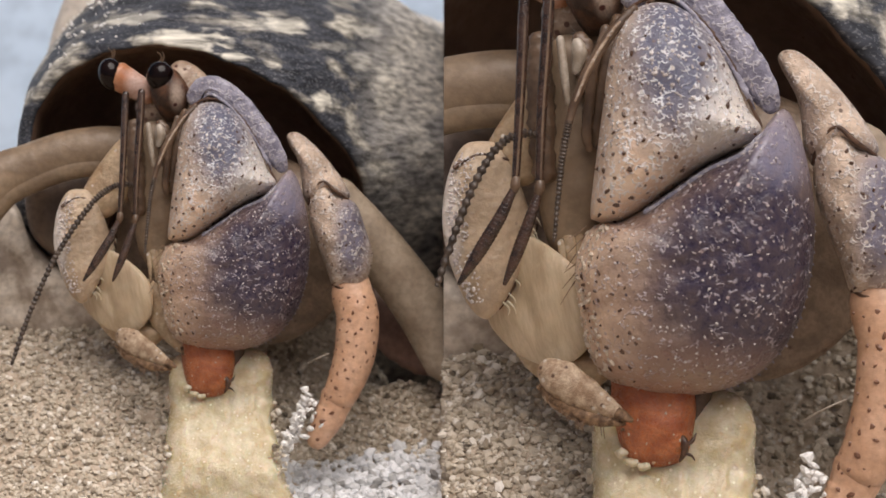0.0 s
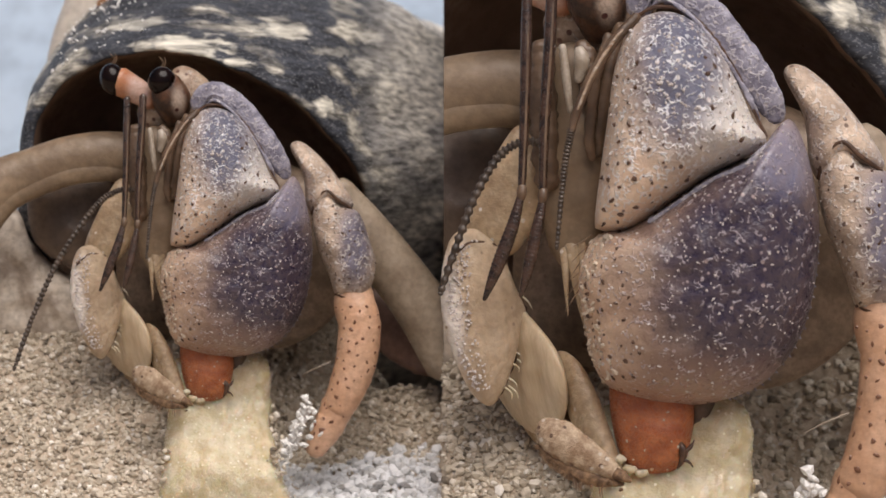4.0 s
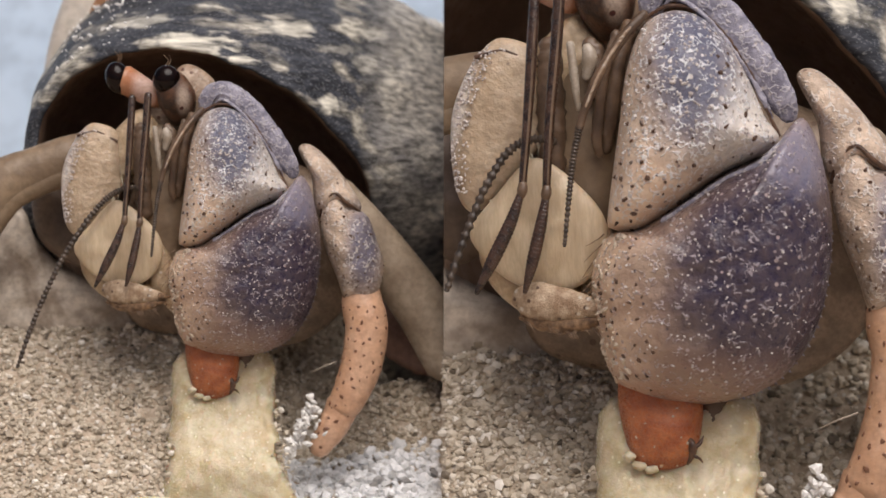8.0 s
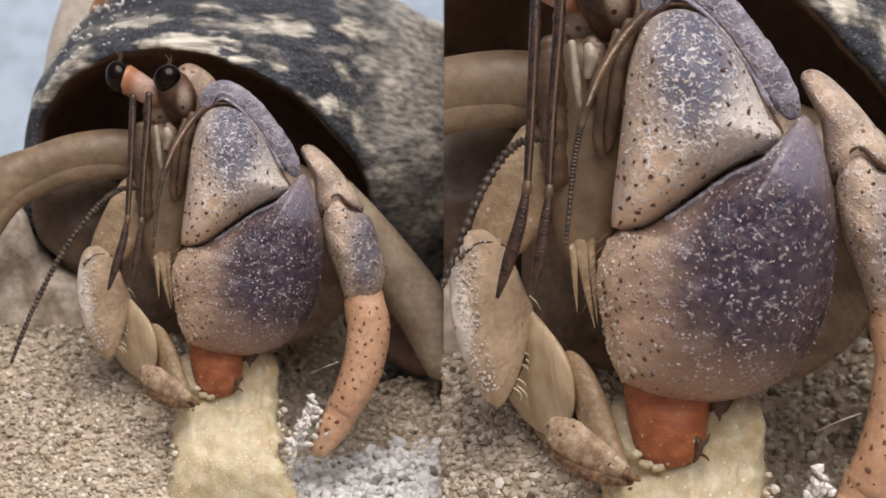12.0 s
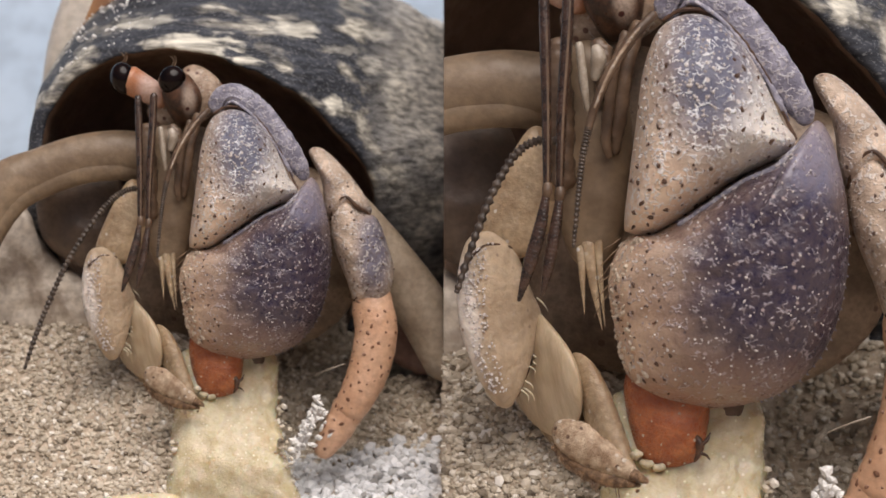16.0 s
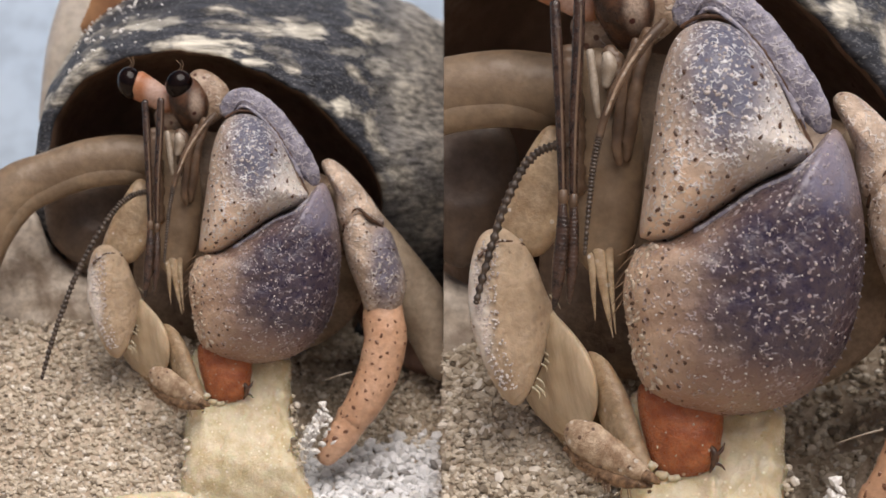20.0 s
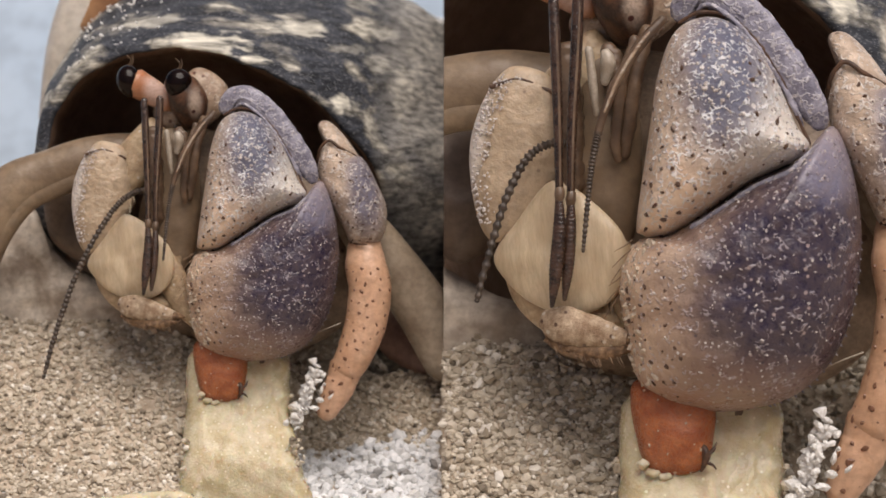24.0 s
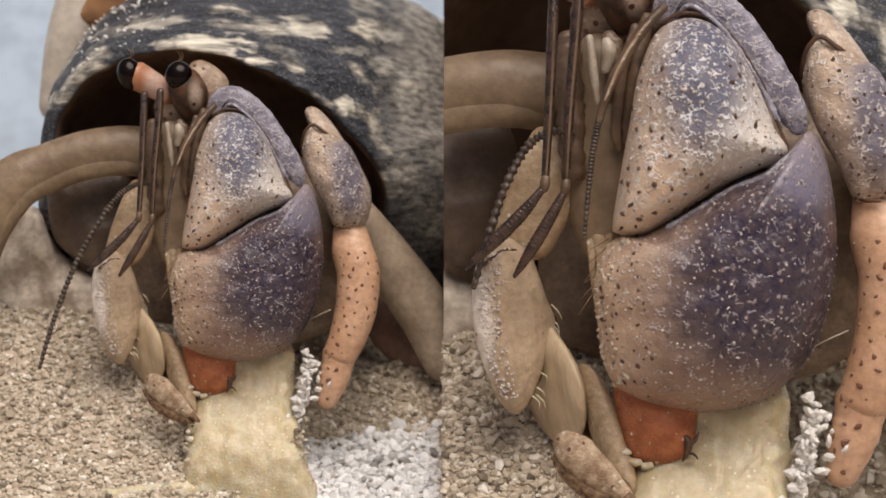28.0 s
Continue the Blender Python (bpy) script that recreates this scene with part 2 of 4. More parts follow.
def shell_material():
    """Blue-black and cream blotches, drawn out along the growth of the shell."""
    m, n, l = nodes_of("mottled_sea_snail_shell")
    b = n["Principled BSDF"]
    co = n.new("ShaderNodeTexCoord").outputs["Object"]
    mp = n.new("ShaderNodeMapping")
    mp.inputs["Rotation"].default_value = (0, 0, radians(24))
    mp.inputs["Scale"].default_value = (0.62, 1.25, 0.8)
    l.new(co, mp.inputs[0])

    def tex(sz, detail, dist=0.0):
        t = n.new("ShaderNodeTexNoise")
        t.inputs["Scale"].default_value, t.inputs["Detail"].default_value, t.inputs["Distortion"].default_value = 1 / sz, detail, dist
        l.new(mp.outputs[0], t.inputs["Vector"])
        return t.outputs["Fac"]

    def ramp(v, stops):
        r = n.new("ShaderNodeValToRGB")
        e = r.color_ramp.elements
        while len(e) < len(stops):
            e.new(0.5)
        for i, (p, c) in enumerate(stops):
            e[i].position, e[i].color = p, (*c, 1)
        l.new(v, r.inputs[0])
        return r.outputs[0]

    big = ramp(tex(size(84)[0], 8.0, 0.35), [(0.0, (0.014, 0.017, 0.024)), (0.52, (0.040, 0.043, 0.052)), (0.575, (0.19, 0.178, 0.155)), (0.63, (0.46, 0.43, 0.36)), (1.0, (0.58, 0.54, 0.45))])
    # cream blotches of the growing edge
    edge = tex(size(26)[0], 4.0, 0.3)
    for u, v, ru, rv, k in ((335, 78, 95, 20, 1.0), (425, 110, 30, 12, 1.0), (505, 42, 52, 18, 0.8), (584, 184, 24, 18, 0.9), (600, 78, 46, 10, 0.3), (648, 102, 30, 26, 0.4),
                            (690, 150, 28, 50, 0.6), (655, 40, 36, 14, 0.5), (230, 30, 60, 16, 0.6), (730, 80, 40, 40, 0.6)):
        pm = n.new("ShaderNodeMapping")
        pm.inputs["Scale"].default_value = [1 / q for q in size(ru, rv, 90000)]
        c = pl(u, v, -60)
        pm.inputs["Location"].default_value = (-c.x / size(ru)[0], -c.y / size(rv)[0], 0)
        l.new(co, pm.inputs[0])
        ln = n.new("ShaderNodeVectorMath")
        ln.operation = "LENGTH"
        l.new(pm.outputs[0], ln.inputs[0])
        ad = n.new("ShaderNodeMath")
        ad.operation = "MULTIPLY_ADD"
        ad.inputs[1].default_value = 2.4
        l.new(edge, ad.inputs[0])
        l.new(ln.outputs["Value"], ad.inputs[2])
        mr = n.new("ShaderNodeMapRange")
        mr.interpolation_type = "SMOOTHSTEP"
        for q, val in enumerate((1.75, 2.35, k, 0.0)):
            mr.inputs[q + 1].default_value = val
        l.new(ad.outputs[0], mr.inputs[0])
        mx = n.new("ShaderNodeMix")
        mx.data_type = "RGBA"
        l.new(mr.outputs[0], mx.inputs[0])
        l.new(big, mx.inputs[6])
        mx.inputs[7].default_value = (0.55, 0.52, 0.44, 1)
        big = mx.outputs[2]
    streak = n.new("ShaderNodeMapping")
    streak.inputs["Rotation"].default_value = (0, 0, radians(30))
    streak.inputs["Scale"].default_value = (0.12, 1.0, 0.4)
    l.new(co, streak.inputs[0])
    st = n.new("ShaderNodeTexNoise")
    st.inputs["Scale"].default_value, st.inputs["Detail"].default_value = 1 / size(10)[0], 4.0
    l.new(streak.outputs[0], st.inputs["Vector"])
    lines = ramp(st.outputs["Fac"], [(0.34, (0.42, 0.42, 0.42)), (0.66, (1.55, 1.55, 1.55))])
    mix = n.new("ShaderNodeMix")
    mix.data_type, mix.blend_type = "RGBA", "MULTIPLY"
    mix.inputs[0].default_value = 1.0
    l.new(lines, mix.inputs[7])
    # worn, chalky dust
    dust = ramp(tex(size(4.5)[0], 3.0), [(0.55, (0, 0, 0)), (0.66, (1, 1, 1))])
    m2 = n.new("ShaderNodeMix")
    m2.data_type = "RGBA"
    f = n.new("ShaderNodeMath")
    f.operation = "MULTIPLY"
    f.inputs[1].default_value = 0.26
    l.new(dust, f.inputs[0])
    l.new(f.outputs[0], m2.inputs[0])
    l.new(mix.outputs[2], m2.inputs[6])
    m2.inputs[7].default_value = (0.42, 0.42, 0.42, 1)
    # the far flank is bleached to cream
    sep = n.new("ShaderNodeSeparateXYZ")
    l.new(co, sep.inputs[0])
    r2 = n.new("ShaderNodeMapRange")
    r2.inputs[1].default_value, r2.inputs[2].default_value = size(200)[0], size(350)[0]
    l.new(sep.outputs[0], r2.inputs[0])
    pale = ramp(tex(size(110)[0], 3.0, 0.4), [(0.0, (0.22, 0.21, 0.21)), (0.38, (0.34, 0.325, 0.31)), (0.50, (0.66, 0.62, 0.55)), (1.0, (0.80, 0.76, 0.69))])
    m3 = n.new("ShaderNodeMix")
    m3.data_type = "RGBA"
    l.new(r2.outputs[0], m3.inputs[0])
    l.new(big, m3.inputs[6])
    l.new(pale, m3.inputs[7])
    l.new(m3.outputs[2], mix.inputs[6])
    l.new(m2.outputs[2], b.inputs["Base Color"])
    b.inputs["Roughness"].default_value, b.inputs["Specular IOR Level"].default_value = 0.62, 0.3
    bp = n.new("ShaderNodeBump")
    bp.inputs["Strength"].default_value, bp.inputs["Distance"].default_value = 0.5, size(6)[0]
    hs = n.new("ShaderNodeMath")
    hs.operation = "MULTIPLY_ADD"
    hs.inputs[1].default_value = 0.8
    l.new(tex(size(9)[0], 4.0), hs.inputs[0])
    l.new(st.outputs["Fac"], hs.inputs[2])
    l.new(hs.outputs[0], bp.inputs["Height"])
    l.new(bp.outputs[0], b.inputs["Normal"])
    return m


M["shell"] = shell_material()


# ---- shaping ----
def part(name, bm, material, parent=None, label=""):
    """Links a bmesh as one mesh object, under a thing or a part where one is given."""
    me = bpy.data.meshes.new(name)
    bm.to_mesh(me)
    bm.free()
    me.shade_smooth()
    me.materials.append(material)
    ob = new(name, me)
    ob.parent = parent
    if label:
        ob["label"] = label
    return ob


def smooth_path(points, n, closed=False):
    """n points on a Catmull-Rom curve through rows of numbers."""
    p = np.array(points, float)
    k = len(p)
    out = []
    span = k if closed else k - 1
    for i in range(n):
        x = i * span / (n if closed else n - 1)
        j = min(int(x), span - 1)
        f = x - j
        if closed:
            a, b, c, d = (p[(j + q) % k] for q in (-1, 0, 1, 2))
        else:
            a, b, c, d = (p[min(max(j + q, 0), k - 1)] for q in (-1, 0, 1, 2))
        out.append(0.5 * (2 * b + (c - a) * f + (2 * a - 5 * b + 4 * c - d) * f * f + (3 * b - a - 3 * c + d) * f ** 3))
    return np.array(out)


def skin(bm, rings, cap=True):
    """Faces between rings of vertices, closed at both ends."""
    vs = [[bm.verts.new(v) for v in r] for r in rings]
    n = len(vs[0])
    for a, b in zip(vs, vs[1:]):
        for i in range(n):
            bm.faces.new((a[i], a[(i + 1) % n], b[(i + 1) % n], b[i]))
    if cap:
        bm.faces.new(vs[0][::-1])
        bm.faces.new(vs[-1])
    return vs


def tube(rows, steps=24, sides=14, flat=1.0, ring=0.0, rings=0, rough=0.0, to=pl):
    """A limb: rows of (u, v, w, half width), rounded at both ends. ring: depth of rings as a share of the width."""
    bm = bmesh.new()
    q = smooth_path(rows, steps)
    pts = [Vector(to(*r[:3])) for r in q]
    rad = [r[3] * S for r in q]
    out = []
    for i, p in enumerate(pts):
        d = (pts[min(i + 1, steps - 1)] - pts[max(i - 1, 0)]).normalized()
        side = d.cross(Vector((0, 0, 1))).normalized()
        up = side.cross(d).normalized()
        f = i / (steps - 1)
        r = rad[i] * (1 + ring * math.sin(f * rings * 2 * math.pi))
        loop = []
        for s in range(sides):
            a = 2 * math.pi * s / sides
            k = 1 + (rough * noise.noise(Vector((p.x, p.y, a * 0.0004)) * 3000) if rough else 0)
            loop.append(p + side * (math.cos(a) * r * k) + up * (math.sin(a) * r * flat * k))
        out.append(loop)
    # rounded ends
    def dome(loop, centre, way, r):
        res = []
        for g in (0.55, 0.9):
            res.append([centre + (v - centre) * math.cos(g * math.pi / 2) + way * (r * 0.7 * math.sin(g * math.pi / 2)) for v in loop])
        return res
    first = dome(out[0], pts[0], (pts[0] - pts[1]).normalized(), rad[0])
    last = dome(out[-1], pts[-1], (pts[-1] - pts[-2]).normalized(), rad[-1])
    skin(bm, first[::-1] + out + last)
    bmesh.ops.recalc_face_normals(bm, faces=bm.faces)
    return bm


def pillow_point(loop, centre, w0, front, power, r, i, lumps, seed):
    o = loop[i % len(loop)]
    u, v = centre[0] + (o[0] - centre[0]) * r, centre[1] + (o[1] - centre[1]) * r
    h = front * max(0.0, 1 - r ** power) ** (1 / 2.0)
    h += lumps * noise.noise(Vector((u / 28.0, v / 28.0, seed))) * (1 - r * 0.5) if front > 0 else 0
    return u, v, w0 + h


def pillow(outline, centre, w0, front, back, n=72, rings=16, power=2.2, lumps=3.0, seed=0.0, to=pl):
    """A swollen plate with a curved outline: rows of (u, v), front and back bulges in units."""
    bm = bmesh.new()
    loop = smooth_path(outline, n, True)
    layers = []
    for k in range(rings):
        r = math.sin((k + 0.35) / rings * math.pi / 2)
        layers.append([to(*pillow_point(loop, centre, w0, front, power, r, i, lumps, seed)) for i in range(n)])
    layers.append([to(*pillow_point(loop, centre, w0, front, power, 1.0, i, 0, seed)) for i in range(n)])
    for k in range(rings // 2 - 1, -1, -1):
        r = math.sin((k + 0.35) / (rings // 2) * math.pi / 2)
        layers.append([to(*pillow_point(loop, centre, w0, -back, 2.2, r, i, 0, seed)) for i in range(n)])
    skin(bm, layers)
    bmesh.ops.recalc_face_normals(bm, faces=bm.faces)
    return bm


def pebbles(places, flat=1.0, rnd=None):
    """One mesh of small rough grains: rows of (place, radius)."""
    bm = bmesh.new()
    bmesh.ops.create_icosphere(bm, subdivisions=1, radius=1.0)
    base = np.array([v.co for v in bm.verts])
    faces = np.array([[v.index for v in f.verts] for f in bm.faces])
    bm.free()
    rnd = rnd or np.random.RandomState(5)
    n, k = len(places), len(base)
    pos = np.array([tuple(p) for p, r in places])
    rad = np.array([r for p, r in places])
    ax = rnd.normal(size=(n, 3))
    ax /= np.linalg.norm(ax, axis=1)[:, None]
    an = rnd.uniform(0, 6.28, n)
    K = np.zeros((n, 3, 3))
    K[:, 0, 1], K[:, 0, 2], K[:, 1, 0], K[:, 1, 2], K[:, 2, 0], K[:, 2, 1] = -ax[:, 2], ax[:, 1], ax[:, 2], -ax[:, 0], -ax[:, 1], ax[:, 0]
    R = np.eye(3) + np.sin(an)[:, None, None] * K + (1 - np.cos(an))[:, None, None] * (K @ K)
    shape = base[None] * rnd.uniform(0.68, 1.28, (n, k, 1)) * rnd.uniform(0.6, 1.35, (n, 1, 3))
    v = np.einsum("nij,nkj->nki", R, shape) * rad[:, None, None]
    v[:, :, 2] *= flat
    v += pos[:, None]
    me = bpy.data.meshes.new("grains")
    f = (faces[None] + (np.arange(n) * k)[:, None, None]).reshape(-1, 3)
    me.from_pydata(v.reshape(-1, 3).tolist(), [], f.tolist())
    me.shade_flat()
    return me


def stuff(name, me, material, parent=None, label=""):
    me.materials.append(material)
    me.name = name
    ob = new(name, me)
    ob.parent = parent
    if label:
        ob["label"] = label
    return ob


PEBBLE = {}


def lone_pebble(material):
    """Four small rough shapes of about unit size, shared by the pits and grains of one material."""
    if material.name not in PEBBLE:
        made = []
        for k in range(4):
            me = pebbles([((0, 0, 0), 1.0)], 1.0, np.random.RandomState(60 + k))
            me.materials.append(material)
            made.append(me)
        PEBBLE[material.name] = made
    return PEBBLE[material.name]


def singly(name, rows, material, parent, flat=0.6, seed=0):
    """Each row (place, radius) as a small part of its own."""
    rnd = np.random.RandomState(seed)
    for p, r in rows:
        ob = new(name, lone_pebble(material)[rnd.randint(4)])
        ob.parent = parent
        ob.matrix_basis = Matrix.LocRotScale(p, Euler((0, 0, rnd.uniform(0, 6.28))), (r * rnd.uniform(0.8, 1.3), r, r * flat))


def studs(name, outline, centre, w0, front, power, count, radius, material, parent, seed, keep=None, lumps=3.0, label="", space=0.0, apart=False):
    """Small knobs standing on the front of a pillow."""
    rnd = np.random.RandomState(seed)
    loop = smooth_path(outline, 72, True)
    rows, tried = [], 0
    while len(rows) < count and tried < 20000:
        tried += 1
        r, i = math.sqrt(rnd.uniform(0.0, 0.97)), rnd.randint(72)
        u, v, w = pillow_point(loop, centre, w0, front, power, r, i, lumps, 0.0)
        p = pl(u, v, w + 0.3)
        if (keep is None or keep(u, v)) and all((p - q[0]).length > space * S for q in rows[-400:]):
            rows.append((p, radius * S * rnd.uniform(0.6, 1.3)))
    if apart:
        return singly(name, rows, material, parent, 0.55, seed)
    return tagged(stuff(name, pebbles(rows, 0.7, rnd), material, parent, label), kind="stuff")

# ---- ground ----
HILL = [(-9.0, -0.0050), (-0.014, -0.0048), (-0.006, -0.0030), (-0.002, -0.0014), (0.0095, 0.0074), (0.0115, 0.0081), (0.0135, 0.0060), (0.0170, -0.001), (0.022, -0.0042), (9.0, -0.0045)]
FOOT, NEAR_FOOT, DROP = 0.2387, 0.2274, -0.0042


def heap(x, y, ys, zs):
    """The low bank of sand before the shell, lower beside the walking leg."""
    right = float(np.clip((x - 0.0005) / 0.004, 0, 1))
    z = np.interp(y - 0.0040 * math.exp(-((x - 0.0036) / 0.0066) ** 4) - 0.0060 * right, ys, zs)
    return z + 0.0004 * right * np.clip((y - 0.008) / 0.008, 0, 1) * np.clip((0.026 - y) / 0.006, 0, 1)


def ground_z(x, y):
    ys, zs = [h[0] for h in HILL], [h[1] for h in HILL]
    z = heap(x + 0.0160, y - FOOT, ys, zs)
    if x >= -0.012:
        # the larger animal's hollow
        k = np.clip((x + 0.012) / 0.015, 0, 1)
        k = k * k * (3 - 2 * k) * np.clip((0.2 - x) / 0.05, 0, 1) * np.clip((y - 0.10) / 0.06, 0, 1) * np.clip((0.5 - y) / 0.1, 0, 1)
        lower = z * (1 - k) + k * (DROP + BIG * heap(x / BIG - 0.0132, (y - NEAR_FOOT) / BIG, ys, zs))
        z = lower if x >= 0 else min(z, lower)
    return float(z) + 0.0005 * noise.noise(Vector((x * 260, y * 260, 0))) + 0.00035 * noise.noise(Vector((x * 700, y * 700, 3)))


def build_ground():
    fine_x = [i * 0.0008 for i in range(-60, 45)]
    xs = [-30, -8, -2, -0.6, -0.2, -0.1, -0.07] + [x for x in fine_x if x < -0.0005] + [-0.0001, 0.0] + [x for x in fine_x if x > 0.0005] + [0.04, 0.045, 0.05, 0.08, 0.15, 0.2, 0.6, 2, 8, 30]
    ys = [-30, -5, -1, -0.3, -0.05, 0.02, 0.05, 0.08, 0.1, 0.12, 0.135] + [0.14 + i * 0.0008 for i in range(240)] + [0.34, 0.36, 0.4, 0.45, 0.6, 1, 3, 10, 30]
    v = [(x, y, ground_z(x, y)) for y in ys for x in xs]
    n = len(xs)
    f = [(j * n + i, j * n + i + 1, (j + 1) * n + i + 1, (j + 1) * n + i) for j in range(len(ys) - 1) for i in range(n - 1)]
    me = bpy.data.meshes.new("ground")
    me.from_pydata(v, [], f)
    me.shade_smooth()
    me.materials.append(M["sand"])
    return tagged(new("ground", me), "pale beige fine sand, heaped behind the crabs", "sand", kind="structure")


GROUND = build_ground()


def scatter(name, x0, x1, y0, y1, count, r0, r1, material, seed, label):
    rnd = np.random.RandomState(seed)
    rows = []
    for _ in range(count):
        x, y = rnd.uniform(x0, x1), rnd.uniform(y0, y1)
        r = rnd.uniform(r0, r1) * (1 if rnd.rand() < 0.9 else 1.35)
        rows.append(((x, y, ground_z(x, y) + r * rnd.uniform(-0.3, 0.7)), r))
    return tagged(stuff(name, pebbles(rows, 0.85, rnd), material), label, "sand", kind="stuff")


scatter("sand_grains", -0.045, -0.012, 0.222, 0.262, 20000, 0.00011, 0.00030, M["grain"], 11, "beige sand grains lying loose on the ground")
scatter("white_sand_grains", -0.0135, -0.0003, 0.222, 0.2440, 3000, 0.00020, 0.00046, M["white_grain"], 12, "coarse white coral sand grains beside the food")
scatter("sand_grains", 0.0, 0.0255, 0.213, 0.264, 9000, 0.00017, 0.00045, M["grain"], 13, "beige sand grains under the larger crab")
scatter("sand_grains", 0.0, 0.0200, 0.213, 0.248, 9000, 0.00013, 0.00024, M["grain"], 17, "fine beige sand filling the gaps of the coarser grains")
# Beige grains put in place of white to give the shaded sand its brown.
scatter("sand_grains", 0.024, 0.045, 0.2295, 0.267, 3800, 0.00018, 0.00048, M["grain"], 15, "beige sand grains in the shade of the larger shell")
scatter("sand_grains", -0.0135, -0.0003, 0.2425, 0.264, 5000, 0.00011, 0.00030, M["grain"], 16, "beige sand grains in the shade of the shell")
scatter("white_sand_grains", 0.021, 0.042, 0.213, 0.2333, 1100, 0.00030, 0.0006, M["white_grain"], 14, "coarse white coral sand grains under the larger crab")


def loose_grains(count, x0, x1, y0, y1, seed):
    """The coarse white grains that lie nearest, one by one."""
    rnd = np.random.RandomState(seed)
    rows = []
    while len(rows) < count:
        x, y = rnd.uniform(x0, x1), rnd.uniform(y0, y1)
        r = rnd.uniform(5.5, 9.5) * S
        p = Vector((x, y, ground_z(x, y) + r * 0.75))
        if all((p - q[0]).length > 11 * S for q in rows):
            rows.append((p, r))
    singly("sand_grain", rows, M["stuck_grain"], GROUND, 0.85, seed)


loose_grains(220, -0.0118, -0.0003, 0.2225, 0.2365, 51)
loose_grains(60, -0.034, -0.022, 0.2225, 0.230, 52)


def build_wall():
    bm = bmesh.new()
    bmesh.ops.create_cube(bm, size=1.0, matrix=Matrix.Translation((0, 0.462, 0.112)) @ pose(0, 0, 0, -55, 0, 0) @ Matrix.Diagonal((1.6, 0.012, 0.4, 1)))
    bmesh.ops.bevel(bm, geom=bm.edges[:], offset=0.002, segments=2, affect="EDGES")
    return tagged(part("wall_back", bm, M["wall"]), "smooth pale blue-grey board behind the sand", "wall", kind="structure")


build_wall()


# ---- the two places of the crab ----
HERE = Matrix.Translation(((ORIGIN[0] - 784) * S, (441 - ORIGIN[1]) * S, -D))


def near_place():
    """Where the larger crab sits, seen from the same side as the other."""
    a = Vector(((379 - 784) * S, (441 - 458) * S, -D))
    b = Vector(((1174 - 784) / F, (441 - 442) / F, -1.0)) * (D / NEARER)
    return Matrix.Translation(b) @ pose(0, 0, 0, 0, math.degrees(math.atan(405 / F) + math.atan(390 / F)) * -1, 0) @ Matrix.Scale(BIG, 4) @ Matrix.Translation(-a) @ HERE


THERE = near_place()


def parted(bm, place, right, edge=0.0007):
    """Takes away what would reach into the other animal, right or left of the line between the two."""
    m = cam_pose() @ place
    bmesh.ops.transform(bm, matrix=m, verts=bm.verts)
    bmesh.ops.bisect_plane(bm, geom=bm.verts[:] + bm.edges[:] + bm.faces[:], plane_co=(0.00006 if right else edge, 0, 0), plane_no=(1, 0, 0), clear_inner=right, clear_outer=not right)
    bmesh.ops.transform(bm, matrix=m.inverted(), verts=bm.verts)
    return bm


# ---- the snail shell ----
RIM = [(62, 300, -150), (72, 225, -140), (86, 192, -130), (124, 142, -110), (170, 112, -80), (220, 96, -60), (300, 84, -40), (370, 100, -30),
       (435, 122, -20), (500, 152, -30), (560, 205, -60), (608, 256, -90), (640, 294, -112), (654, 345, -145), (650, 430, -215), (622, 540, -320), (545, 670, -390),
       (380, 700, -410), (205, 610, -340), (104, 462, -210), (66, 385, -165)]


def shell_rings(profile):
    rim = smooth_path(RIM, 200, True)
    out = []
    for f, s, dw in profile:
        c = (370 + 330 * f, 340 - 145 * f)
        loop = []
        for i, p in enumerate(rim):
            u, v, w = c[0] + (p[0] - 370) * s, c[1] + (p[1] - 340) * s, p[2] + dw
            k = noise.noise(Vector((u / 60, v / 60, w / 90))) * 6 + noise.noise(Vector((u / 17, v / 17, w / 26))) * 3.2
            loop.append(pl(u + k * 0.5, v - k, w + k))
        out.append(loop)
    return out


def build_shell(place, cut):
    root = new("snail_shell")
    tagged(root, "large blue-black and cream mottled sea snail shell, worn", "shell", "hermit crab shells")
    bm = bmesh.new()
    prof = [(0.0, 1.0, -8), (0.001, 1.008, 0), (0.004, 1.03, -2), (0.008, 1.06, -10), (0.012, 1.085, -24)]
    for k in range(1, 34):
        f = k / 33
        prof.append((0.012 + 0.988 * f, 1.085 + 0.25 * math.sin(min(f / 0.8, 1) * math.pi) - 0.85 * max(0, f - 0.55) ** 1.3, -24 - 880 * f))
    rings = shell_rings(prof)
    skin(bm, rings, cap=False)
    bmesh.ops.recalc_face_normals(bm, faces=bm.faces)
    parted(bm, place, cut)
    part("body_whorl", bm, M["shell"], root)
    bm = bmesh.new()
    skin(bm, shell_rings([(0.0, 1.0, -8), (0.0, 0.985, -20), (0.01, 0.975, -60), (0.03, 0.95, -150), (0.08, 0.85, -280), (0.12, 0.6, -380), (0.14, 0.3, -420), (0.15, 0.05, -430)]), cap=False)
    bm.normal_update()
    parted(bm, place, cut)
    rnd = np.random.RandomState(71)
    if not cut:
        crown = [p for ring in rings[4:16] for p in ring if 80 < 430 + p.x / S < 260 and 800 - p.y / S < 112]
        singly("sand_grain", [(crown[rnd.randint(len(crown))] + Vector(rnd.normal(size=3) * 3 * S), rnd.uniform(1.8, 4.8) * S) for _ in range(150)], M["stuck_grain"], root, 0.9, 72)
    part("aperture", bm, M["shell_in"], root, "dark brown hollow inside of the shell")
